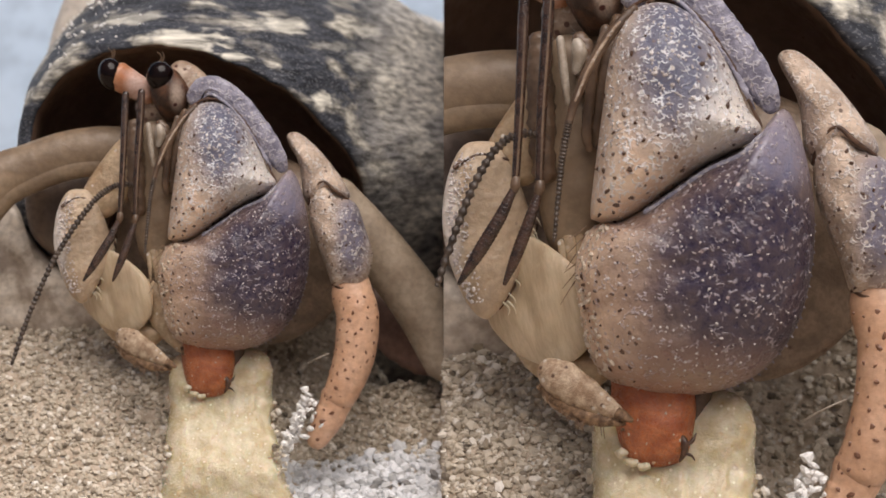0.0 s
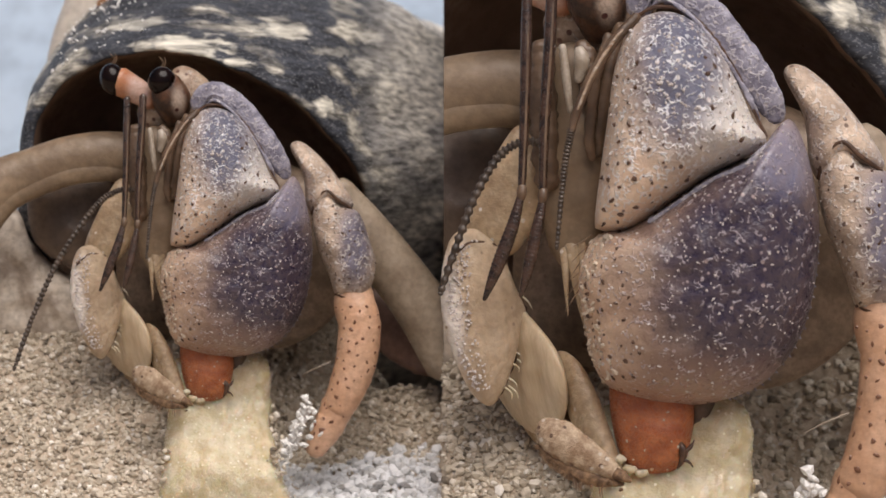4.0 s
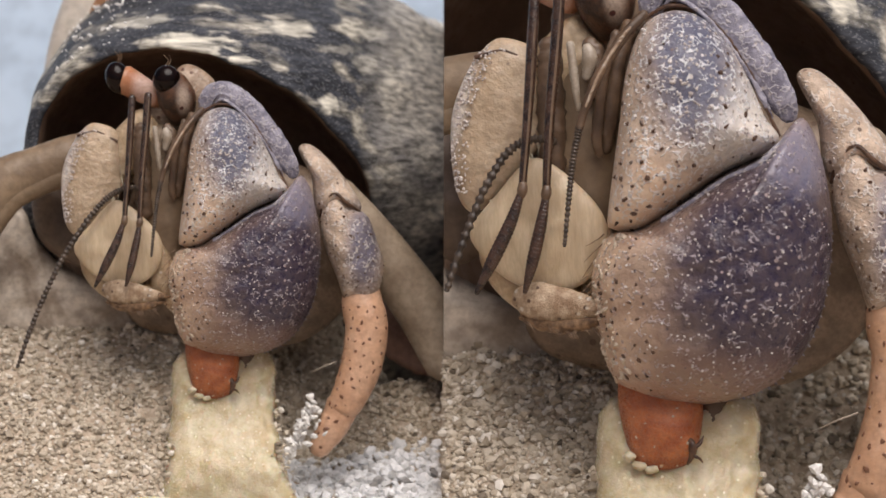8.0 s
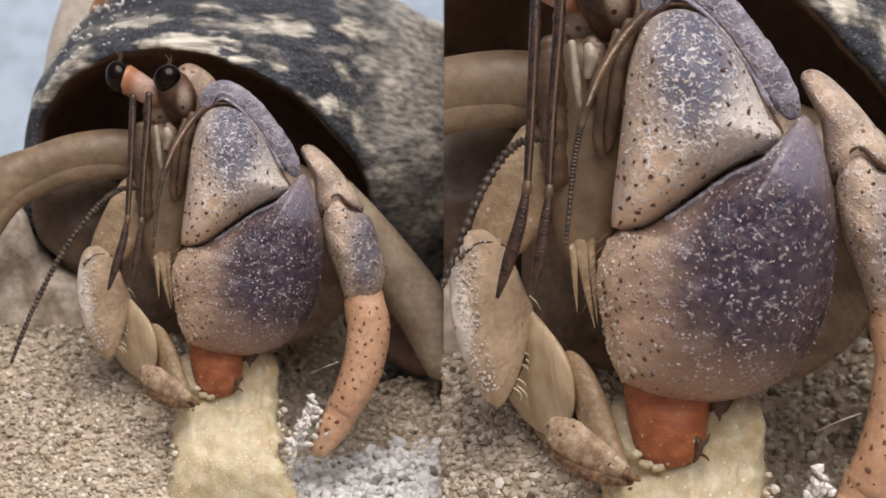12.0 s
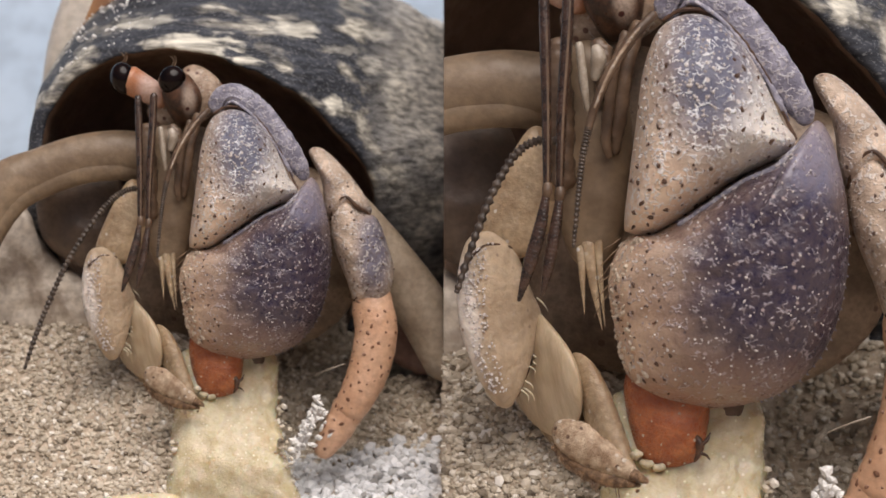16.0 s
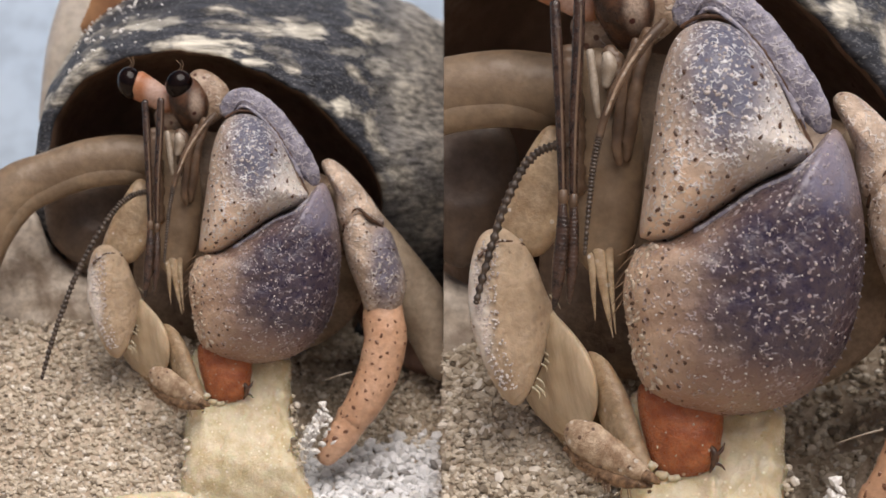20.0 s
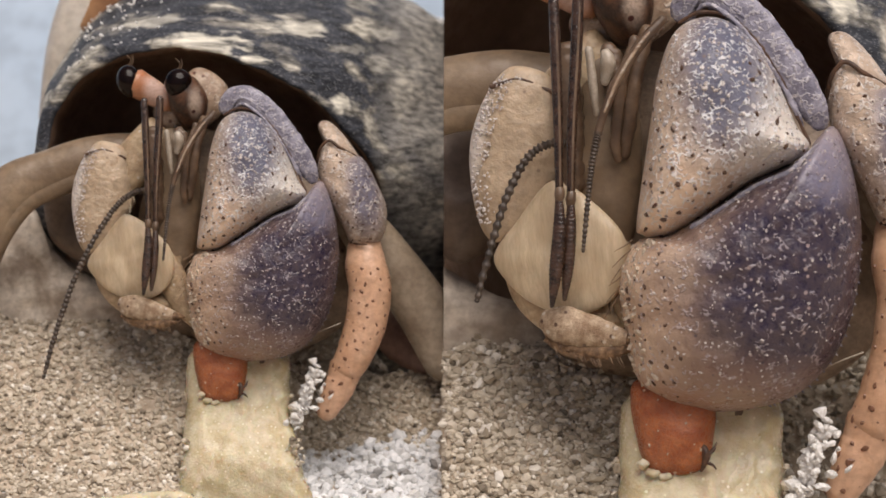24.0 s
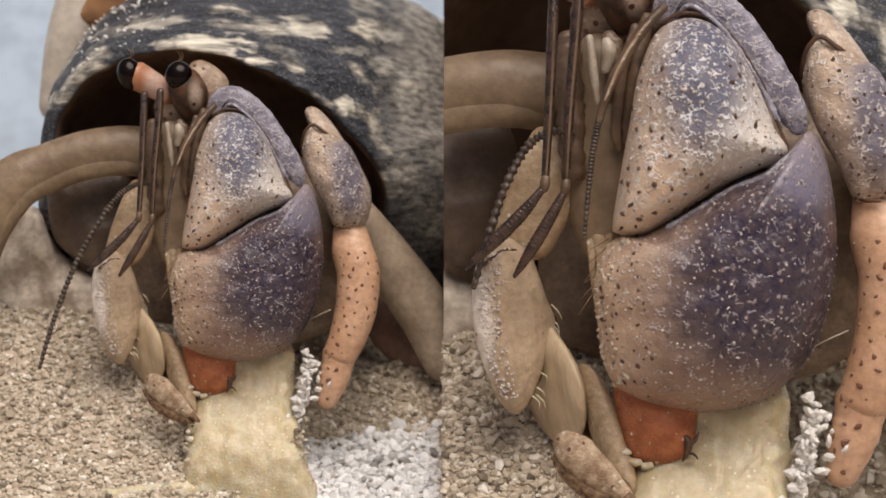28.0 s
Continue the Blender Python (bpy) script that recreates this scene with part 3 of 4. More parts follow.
    # Fold plate, its top raised to cover the open gap behind it.
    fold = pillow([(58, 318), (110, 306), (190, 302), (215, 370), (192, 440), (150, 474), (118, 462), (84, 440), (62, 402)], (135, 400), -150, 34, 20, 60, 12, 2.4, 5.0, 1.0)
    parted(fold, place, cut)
    part("shaded_inner_fold", fold, M["fold"], root, "shade-dark fold inside the lower lip of the shell, raised to close a gap")
    bm = pillow([(18, 366), (44, 372), (58, 410), (84, 446), (124, 478), (180, 508), (250, 540), (262, 620), (100, 640), (-30, 600), (-60, 500), (-20, 420)], (90, 520), -190, 46, 30, 80, 18, 2.0, 12.0, 6.0)
    parted(bm, place, cut)
    part("lower_lip", bm, M["lip"], root, "pale worn lower lip of the shell")
    return root


# ---- the crab ----
PALM = [(535, 310), (553, 345), (567, 420), (562, 500), (542, 562), (505, 605), (455, 626), (395, 631), (345, 618), (318, 592), (304, 535), (298, 490),
        (309, 452), (326, 437), (352, 432), (400, 402), (450, 368), (500, 346), (516, 325)]
CARPUS = [(316, 424), (322, 434), (346, 437), (378, 420), (440, 376), (506, 339), (492, 308), (472, 262), (448, 222), (420, 196), (388, 189), (356, 206),
          (338, 252), (330, 310), (322, 370)]
THIGH = [(528, 264), (546, 254), (576, 276), (612, 318), (638, 360), (632, 374), (604, 366), (584, 372), (572, 387), (557, 368), (550, 312)]
SHIN = [(572, 356), (594, 340), (614, 364), (648, 380), (667, 428), (678, 468), (672, 506), (656, 530), (626, 532), (608, 528), (594, 488), (575, 440), (566, 395)]
FINGER = [(330, 600), (372, 596), (414, 604), (424, 632), (421, 670), (412, 696), (384, 707), (352, 702), (335, 668)]
HEAD = [(252, 190), (290, 150), (322, 116), (352, 120), (382, 148), (380, 184), (354, 212), (308, 234), (266, 226)]
MAXILLA = [(262, 232), (304, 228), (330, 290), (334, 370), (322, 446), (290, 482), (256, 446), (244, 330)]


def loc(u, v, w=0.0):
    return Vector((u * S, -v * S, w * S))


def plate(name, outline, w0, front, back, material, root, label="", power=2.2, lumps=3.0, n=72, rings=16, to=pl):
    c = np.mean(np.array(outline, float), axis=0)
    return part(name, pillow(outline, c, w0, front, back, n, rings, power, lumps, 0.0, to), material, root, label), c


def build_crab(near):
    root = new("hermit_crab")
    tagged(root, "large purple and tan land hermit crab feeding on sand" if near else "purple and tan land hermit crab feeding from its mottled shell", "hermit crab", "hermit crabs")
    P = {"root": root}
    # head and eyes
    P["shield"], _ = plate("head_shield", HEAD, -34, 26, 40, M["shield"], root, "cream and tan speckled head shield")
    for stalk, ball, turn in (([(276, 174, -12, 20), (250, 158, -5, 23), (218, 140, 0, 26)], (208, 138, 2, 23, 29, 23), 12),
                              ([(318, 206, -8, 24), (314, 178, 2, 34), (304, 152, 12, 30), (298, 142, 16, 24)], (295, 141, 24, 25, 26, 22), -18)):
        s = part("eyestalk", tube(stalk, 20, 18, 0.95), M["dark_stalk"] if turn < 0 else M["stalk"], root, "brown mottled eyestalk" if turn < 0 else "peach-orange eyestalk")
        bm = bmesh.new()
        bmesh.ops.create_uvsphere(bm, u_segments=24, v_segments=16, radius=1.0, matrix=Matrix.Translation(pl(*ball[:3])) @ pose(0, 0, 0, 0, 0, turn) @ Matrix.Diagonal((*size(*ball[3:]), 1)))
        c = part("cornea", bm, M["cornea"], s, "glossy black eye")
        for k in range(2):
            part("hair", tube([(ball[0] - 2 + 5 * k, ball[1] - ball[4] + 2, ball[2], 1.0), (ball[0] + 3 + 4 * k, ball[1] - ball[4] - 8, ball[2], 0.8), (ball[0] - 5 + 9 * k, ball[1] - ball[4] - 17, ball[2], 0.4)], 8, 5), M["bristle"], s)
    # the body, a plate added to lighten the black gaps in the shell's mouth
    plate("body", [(300, 236), (360, 226), (450, 262), (540, 296), (600, 330), (632, 420), (612, 540), (520, 610), (400, 606), (250, 580), (214, 500), (236, 330)], -150, 60, 40, M["body"], root, "brown body, added to fill the shaded shell mouth", 2.6, 8)
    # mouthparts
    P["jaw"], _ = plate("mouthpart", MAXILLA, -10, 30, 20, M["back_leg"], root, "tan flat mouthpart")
    for pts in ([(340, 204, 20, 8), (326, 258, 30, 10), (316, 318, 28, 10), (314, 346, 22, 7)], [(326, 214, 34, 5), (312, 262, 40, 6), (304, 330, 36, 6), (308, 352, 30, 4)], [(296, 225, 26, 10), (304, 250, 28, 12), (300, 285, 26, 8)],
                [(250, 225, 10, 12), (252, 300, 18, 16), (256, 380, 16, 14)]):
        part("mouthpart", tube(pts, 30, 12, 0.8, rough=0.3), M["mouth"], root)
    for a, b in (((274, 226), (283, 300)),):
        part("palp", tube([(*a, 42, 4.5), ((a[0] + b[0]) / 2, (a[1] + b[1]) / 2, 46, 5), (*b, 40, 3)], 12, 10), M["pale_rod"], root, "pale translucent mouth feeler")
    part("palp", tube([(293, 230, 34, 6), (296, 243, 37, 9), (292, 264, 35, 5)], 12, 12, 0.8), M["pale_rod"], root, "pale rounded mouth lobe")
    for u, v, l, lean, r in ((276, 464, 66, 4, 4), (284, 458, 90, 16, 6), (295, 450, 94, 8, 4)):
        part("fringe_spine", tube([(u, v - 8, 8, r * 1.4), (u + lean * 0.4, v + l * 0.45, 14, r * 0.8), (u + lean, v + l, 16, 0.5)], 12, 8, 0.4), M["small_claw"], root)
    # feelers
    for k, (rows, tip) in enumerate((([(234, 172, 60, 6), (231, 230, 66, 6.5), (226, 310, 70, 5.5), (220, 392, 74, 4.5)], [(219, 394, 75, 4), (206, 430, 77, 7.2), (186, 472, 78, 7.4), (168, 508, 78, 2.4)]),
                                     ([(262, 168, 54, 6.5), (258, 230, 58, 7), (251, 310, 62, 6), (247, 396, 66, 4.5)], [(247, 398, 67, 4), (240, 430, 69, 6.6), (229, 472, 70, 6.8), (219, 506, 70, 2.4)]))):
        a = part("antennule", tube(rows, 26, 12, 0.8), M["feeler"], root, "dark brown jointed inner feeler")
        part("antennule_stripe", tube([(r[0] + 1.5, r[1] + (6 if q == 0 else -8 if q == 3 else 0), r[2] + r[3] * 0.62, r[3] * 0.3) for q, r in enumerate(rows)], 22, 8, 0.6), M["mouth"], a, "paler stripe along the feeler")
        e = rows[-1]
        part("joint_knob", tube([(e[0] + 1, e[1] - 8, e[2], 5), (e[0], e[1], e[2] + 1, 6), (e[0] - 1, e[1] + 7, e[2], 4)], 10, 10, 0.9), M["mouth"], a, "pale joint of the feeler")
        P["swing%d" % k] = a
        P["flick%d" % k] = part("flagellum", tube(tip, 90, 12, 0.6, 0.06, 26), M["feeler"], a, "ribbed dark tip of the inner feeler")
    base = part("antenna", tube([(358, 194, 66, 5.5), (334, 220, 76, 6), (308, 260, 82, 5.6), (291, 300, 82, 5), (285, 322, 82, 4.4)], 40, 12, 0.9), M["mouth"], root, "jointed brown base of the outer feeler")
    part("antenna_stripe", tube([(352, 200, 70.5, 1.4), (334, 219, 81, 1.9), (309, 258, 86.6, 1.9), (292, 298, 86, 1.5)], 30, 8, 0.8, rough=0.3), M["shield"], base, "paler edge of the feeler's base")
    part("antenna_whip", tube([(285, 320, 82, 4.2), (278, 356, 81, 3.6), (273, 400, 80, 3), (268, 454, 78, 2.2)], 170, 10, 0.9, 0.24, 30), M["ringed"], base, "thin beaded whip of the outer feeler")
    rows = [(256, 336, 34, 4.6), (226, 333, 42, 4.9), (196, 346, 48, 5.0), (166, 376, 56, 4.9), (128, 430, 60, 4.7), (98, 482, 60, 4.6), (72, 540, 60, 4.5), (50, 594, 60, 4.3), (31, 650, 60, 3.2)]
    if near:
        rows = [(256, 336, 34, 4.4), (228, 334, 42, 4.6), (202, 350, 48, 4.6), (176, 392, 56, 4.4), (154, 446, 60, 4.2), (134, 504, 60, 3.6)]
    P["feeler_out"] = part("antenna", tube(rows, 240 if near else 460, 10, 0.95, 0.24, 27 if near else 56, rough=0.25), M["ringed"], root, "long ringed dark outer feeler")
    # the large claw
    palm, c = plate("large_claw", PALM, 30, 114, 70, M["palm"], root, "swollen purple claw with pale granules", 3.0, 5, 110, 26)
    P["claw"] = palm
    studs("granulation", PALM, c, 30, 114, 3.0, 300, 1.25, M["white_bump"], palm, 3, None, 5, "tiny white granules")
    studs("pit", PALM, c, 30, 114, 3.0, 32, 2.9, M["dark_bump"], palm, 4, lambda u, v: u < 350 + (v - 430) * 0.15 and v > 440, 5, space=9, apart=True)
    ridge = []
    for o in ((372, 420), (412, 394), (452, 367), (490, 350), (514, 328), (530, 316)):
        u, v, w = pillow_point([o], c, 30, 114, 3.0, 0.9, 0, 0, 0.0)
        ridge.append((u, v, w + 0.5, 3.6))
    part("claw_ridge", tube(ridge, 40, 10, 0.7, rough=0.4), M["merus"], palm, "pale rough ridge along the claw's upper edge")
    knobs = [(pl(u + 2 * math.sin(9 * k), v + 2, w + 1.5), (2.0 + 1.2 * math.sin(5.3 * k)) * S) for k, (u, v, w, _) in enumerate(smooth_path(ridge[1:], 34))]
    singly("tubercle", knobs, M["white_bump"], palm, 0.7, 35)
    crest, dots = [], []
    rnd = np.random.RandomState(36)
    for o in smooth_path([(322, 440), (309, 456), (299, 490), (304, 535), (316, 584), (330, 606)], 34):
        u, v, w = pillow_point([o], c, 30, 114, 3.0, 0.93, 0, 0, 0.0)
        crest.append((u, v, w - 0.6, rnd.uniform(1.6, 2.8)))
        for k in (-1, 0.4, 1, 1.9):
            if rnd.rand() < 0.72:
                x, y, z = pillow_point([o], c, 30, 114, 3.0, min(0.93 + 0.04 * k + rnd.normal() * 0.014, 0.995), 0, 0, 0.0)
                dots.append((pl(x, y, z), rnd.choice([2.2, 2.8, 3.4, 4.4, 5.6]) * S))
    singly("pit", [(pl(*q[:3]), q[3] * S) for q in crest if rnd.rand() < 0.85], M["dark_bump"], palm, 0.6, 39)
    singly("tubercle", dots, M["cream_bump"], palm, 0.9, 37)
    studs("tubercle", PALM, c, 30, 114, 3.0, 70, 1.6, M["white_bump"], palm, 38, lambda u, v: u < 470, 5, space=10, apart=True)
    rim = smooth_path([(568, 440), (563, 500), (545, 560), (508, 606), (470, 624)], 22)
    for q, o in enumerate(rim):
        a = math.atan2(o[1] - c[1], o[0] - c[0])
        l = 2.5 + 2 * math.sin(q * 2.3)
        part("tooth", tube([(o[0] - 6 * math.cos(a), o[1] - 6 * math.sin(a), 34, 1.8), (o[0] - 2, o[1] - 2, 35, 1.5), (o[0] + l * 0.2 * math.cos(a), o[1] + l * 0.2 * math.sin(a), 35, 0.6)], 6, 6), M["merus"], palm)
    for q in range(6):
        part("bristle", tube([(312 - q * 1.6, 440 + q * 11, 40, 1.0), (303 - q * 1.6, 447 + q * 12, 43, 0.8), (292 - q * 2, 453 + q * 13 + 5 * (q % 3), 45, 0.4)], 6, 5), M["bristle"], palm)
    wrist, c = plate("claw_wrist", CARPUS, 42, 98, 60, M["carpus"], palm, "tan claw joint with dark pits and a grey patch", 3.0, 5, 90, 22)
    studs("pit", CARPUS, c, 42, 98, 3.0, 58, 3.4, M["dark_bump"], palm, 6, lambda u, v: abs(u - 412) > 26 or v > 320, 5, space=15, apart=True)
    studs("granulation", CARPUS, c, 42, 98, 3.0, 320, 1.9, M["white_bump"], palm, 7, lambda u, v: v < 350, 5, "tiny white granules")
    part("claw_arm", tube([(362, 186, 32, 13), (374, 166, 36, 17), (400, 162, 42, 19), (438, 188, 46, 19), (478, 238, 46, 20), (508, 284, 42, 18), (520, 308, 34, 10)], 110, 30, 0.5, rough=0.10), M["merus"], palm, "grey-purple claw arm")
    for w, k, r in ((44, 4.0, 2.8), (48, 12.0, 2.4), (49, 22.0, 2.6)):
        part("arm_ridge", tube([(366 + k * 0.4, 182 + k * 0.5, w - 10, r * 0.6), (384 + k * 0.2, 154 + k, w, r), (412 - k * 0.2, 160 + k, w + 4, r), (448 - k * 0.5, 186 + k, w + 6, r), (486 - k * 0.8, 236 + k * 0.7, w + 4, r), (514 - k, 284 + k * 0.4, w, r * 1.3), (522 - k, 306 + k * 0.2, w - 8, r * 0.7)], 110, 12, 0.8, rough=0.55), M["merus"], palm, "rough lilac ridge of the claw arm")
    part("joint_membrane", tube([(360, 196, 44, 2), (384, 184, 48, 2.4), (414, 188, 52, 2.4), (446, 214, 54, 2.4), (474, 256, 52, 2.4), (494, 300, 48, 2), (508, 330, 44, 2)], 60, 8, 0.9, rough=0.5), M["membrane"], palm, "red-brown joint seam")
    f1, c = plate("claw_finger", FINGER, 20, 44, 40, M["finger"], root, "rust-red claw finger with pale tip", 3.4, 6)
    P["finger"] = f1
    for u, v in ((352, 700), (341, 690), (366, 704)):
        bm = bmesh.new()
        bmesh.ops.create_icosphere(bm, subdivisions=2, radius=size(6.5)[0], matrix=Matrix.Translation(pl(u, v, 44)) @ Matrix.Diagonal((1.2, 0.8, 0.8, 1)))
        for q in bm.verts:
            q.co += q.normal * size(4.5)[0] * noise.noise(q.co * 4000)
        part("crumb", bm, M["fringe"], f1)
    part("fixed_finger", tube([(436, 606, 14, 18), (434, 640, 18, 15), (428, 668, 20, 9), (424, 684, 20, 4)], 18, 14, 0.8, rough=0.1), M["mouth"], palm, "brown fixed finger of the claw")
    studs("white_fleck", FINGER, c, 20, 44, 3.4, 12, 1.7, M["cream_bump"], f1, 44, None, 6, space=9, apart=True)
    for rows in ([(406, 668, 54, 2.5), (412, 678, 58, 4.5), (410, 690, 56, 3), (406, 698, 54, 1.2)], [(412, 680, 58, 3), (420, 674, 56, 2), (424, 666, 54, 1)], [(410, 688, 56, 2.2), (418, 690, 56, 1.8), (423, 696, 54, 0.8)]):
        part("dirt", tube(rows, 14, 8, 0.8, rough=0.5), M["dark_bump"], f1, "black crumb of dirt")
    # the walking leg that stands beside the claw
    P["thigh"], _ = plate("walking_leg", THIGH, 0, 44, 30, M["leg"], root, "grey and tan speckled walking leg", 2.2, 5)
    studs("granulation", THIGH, np.mean(np.array(THIGH, float), axis=0), 0, 44, 2.2, 90, 1.1, M["white_bump"], P["thigh"], 28, None, 5, "tiny white granules")
    shin, c = plate("leg_shin", SHIN, 10, 56, 36, M["leg"], root, "grey-patched tan leg joint", 2.3, 5, 84, 18)
    studs("pit", SHIN, c, 10, 56, 2.3, 44, 2.7, M["dark_bump"], shin, 8, None, 5, space=11, apart=True)
    studs("granulation", SHIN, c, 10, 56, 2.3, 160, 1.1, M["white_bump"], shin, 18, None, 5, "tiny white granules")
    part("joint_membrane", tube([(609, 524, 22, 1.2), (617, 529, 35, 1.8), (634, 532, 41, 1.4)], 16, 8, 0.9, rough=0.3), M["membrane"], shin, "brown leg joint")
    part("joint_membrane", tube([(566, 382, 20, 2.6), (574, 356, 36, 2.8), (592, 341, 42, 2.8), (612, 358, 40, 2.8), (636, 374, 22, 2.4)], 20, 8, 0.9, rough=0.3), M["membrane"], shin, "brown leg joint")
    P["shin"] = shin
    limb_rows = [(638, 492, 0, 28), (640, 520, 8, 34), (642, 544, 16, 37), (649, 580, 20, 38), (641, 640, 22, 37), (623, 690, 22, 33), (606, 722, 20, 29)]
    dac = part("leg_end", tube(limb_rows, 40, 24, 0.85, rough=0.03), M["dactyl"], root, "orange leg end with dark spots")
    tip_rows = [(607, 714, 17, 29), (598, 738, 17, 28), (583, 764, 17, 26), (564, 796, 15, 18)]
    P["dactyl"] = dac
    tip = part("leg_tip", tube(tip_rows, 24, 20, 0.8, rough=0.05), M["dactyl"], root, "blunt orange leg tip caked with white sand")
    P["leg_tip"] = tip
    rnd = np.random.RandomState(21)
    for rows, count, owner in ((limb_rows[2:], 46, dac), (tip_rows, 14, tip)):
        path = smooth_path(rows, 60)
        made = []
        while len(made) < count:
            q = path[rnd.randint(58)]
            a = rnd.uniform(-0.95, 0.92)
            p = pl(q[0] + a * q[3], q[1], q[2] + 0.85 * q[3] * math.sqrt(1 - a * a))
            if all((p - m[0]).length > 14 * S for m in made):
                made.append((p, rnd.uniform(2.4, 5.2) * S))
        singly("spot", made, M["spot"], owner, 0.35, 21)
    grains = []
    for _ in range(130):
        f = rnd.rand()
        u, v = 554 - 46 * f + rnd.normal() * 5.5, 718 + 92 * f + rnd.normal() * 6
        grains.append((pl(u, v, 36 + rnd.uniform(-14, 20)), rnd.uniform(4.2, 8.8) * S))
    grains += [(pl(u, v, 46), r * S) for u, v, r in ((560, 755, 6), (566, 745, 5), (575, 768, 5), (545, 785, 8), (556, 772, 7), (550, 702, 8), (556, 712, 7))]
    singly("sand_grain", grains, M["stuck_grain"], tip, 0.9, 22)
    part("bristle", tube([(596, 640, 20, 1.0), (570, 650, 24, 0.9), (545, 662, 28, 0.5)], 8, 6), M["pale_rod"], dac)
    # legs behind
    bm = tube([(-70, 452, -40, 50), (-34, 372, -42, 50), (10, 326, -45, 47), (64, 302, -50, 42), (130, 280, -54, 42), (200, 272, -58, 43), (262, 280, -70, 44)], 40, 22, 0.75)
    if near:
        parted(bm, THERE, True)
    P["back_leg"] = part("back_leg", bm, M["back_leg"], root, "broad beige leg behind, toned for shade")
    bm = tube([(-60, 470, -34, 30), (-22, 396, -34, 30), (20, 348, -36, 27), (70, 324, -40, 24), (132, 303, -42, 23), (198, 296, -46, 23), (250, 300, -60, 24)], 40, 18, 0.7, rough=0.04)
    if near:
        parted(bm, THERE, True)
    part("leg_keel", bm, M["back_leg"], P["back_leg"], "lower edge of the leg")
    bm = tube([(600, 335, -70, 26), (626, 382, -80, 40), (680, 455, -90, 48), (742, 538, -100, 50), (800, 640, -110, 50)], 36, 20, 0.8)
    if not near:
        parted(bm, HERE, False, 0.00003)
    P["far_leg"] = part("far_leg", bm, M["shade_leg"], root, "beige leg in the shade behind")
    bm = tube([(660, 540, -210, 40), (705, 590, -200, 48), (750, 625, -180, 40), (810, 650, -170, 30)], 20, 16, 0.7, rough=0.1)
    if not near:
        parted(bm, HERE, False, 0.00003)
    part("far_leg_joint", bm, M["rust"], P["far_leg"], "rust-brown leg joint in shade")
    # the small claw that feeds
    arm = [(-18, -74), (6, -84), (40, -70), (52, -20), (46, 34), (34, 60), (4, 70), (-22, 62), (-27, 6)]
    wri = [(-28, -92), (-4, -100), (26, -92), (38, -60), (50, -24), (58, 0), (50, 26), (34, 56), (14, 88), (-4, 102), (-24, 86), (-42, 44), (-52, -4), (-46, -54)]
    pal = [(-80, -2), (-46, -44), (-22, -70), (-6, -80), (10, -76), (36, -56), (68, -20), (76, 14), (62, 50), (30, 70), (-8, 70), (-42, 54), (-68, 28)]
    heel = [(-70, 0), (-40, 10), (0, 40), (48, 70), (60, 88), (28, 106), (-16, 100), (-56, 70), (-74, 34)]
    P["arm"], _ = plate("small_claw", arm, 0, 24, 24, M["small_claw"], root, "pale beige arm of the small feeding claw", 4.0, 3, to=loc)
    P["wrist"], c = plate("small_claw_wrist", wri, 0, 20, 20, M["band"], root, "curved pale joint of the small claw", 3.4, 3, to=loc)
    rnd = np.random.RandomState(31)
    tagged(stuff("granulation", pebbles([(loc(float(np.interp(v, [-108, -72, -20, 40, 96], [-10, -40, -50, -42, -20])) + 22 * q * q, v, 6 + 16 * q), rnd.uniform(1.0, 2.0) * S) for v, q in zip(rnd.uniform(-86, 84, 260), rnd.uniform(0, 1, 260))], 0.8, rnd), M["white_bump"], P["wrist"], "fine white granules"), kind="stuff")
    P["palm"], _ = plate("small_claw_palm", pal, 6, 15, 16, M["cream"], root, "smooth cream palm of the small claw", 2.0, 5, to=loc)
    plate("upper_finger", [(34, -14), (68, -8), (90, 30), (103, 80), (113, 124), (106, 134), (88, 122), (58, 88), (40, 50)], -16, 15, 14, M["small_claw"], P["palm"], "tan upper finger of the small claw", 2.4, 3, to=loc)
    plate("finger_point", [(101, 114), (110, 117), (114, 132), (109, 138), (102, 130)], -10, 8, 8, M["brown_finger"], P["palm"], "dark horny point of the finger", 2.2, 3, to=loc)
    plate("small_claw_heel", heel, -22, 26, 24, M["small_claw"], P["palm"], "beige heel of the small claw", 3.0, 4, to=loc)
    for seam, owner, wz in (([(60, -4), (52, 24), (36, 56), (12, 90)], "wrist", -5), ([(-40, -70), (-10, -84), (30, -76)], "wrist", 6)):
        part("joint_membrane", tube([(u, v, wz + 6, 2.3) for u, v in seam], 26, 8, 0.9, rough=0.5, to=loc), M["membrane"], P[owner], "brown joint seam")
    for k in range(16):
        v = rnd.uniform(-20, 84)
        u = float(np.interp(v, (-20, 40, 84), (54, 44, 18))) + rnd.normal() * 3
        l = rnd.uniform(10, 22)
        part("hair", tube([(u, v, 8, 1.2), (u + 5, v + l * 0.5, 13, 0.9), (u + 6 + rnd.normal() * 2, v + l, 13, 0.3)], 6, 5, to=loc), M["fringe"], P["wrist"])
    P["tip"] = part("small_claw_finger", tube([(-9, -50, 0, 14), (-8, -34, 4, 21), (-5, -6, 7, 20), (-1, 26, 8, 13), (2, 48, 8, 6)], 40, 24, 0.62, rough=0.09, to=loc), M["rough_finger"], root, "rough beige finger of the small claw, brown at the tip")
    part("finger_point", tube([(1, 42, 9, 7), (3, 52, 9, 5.5), (4, 60, 8, 3)], 14, 12, 0.8, rough=0.2, to=loc), M["brown_finger"], P["tip"], "dark horny point of the finger")
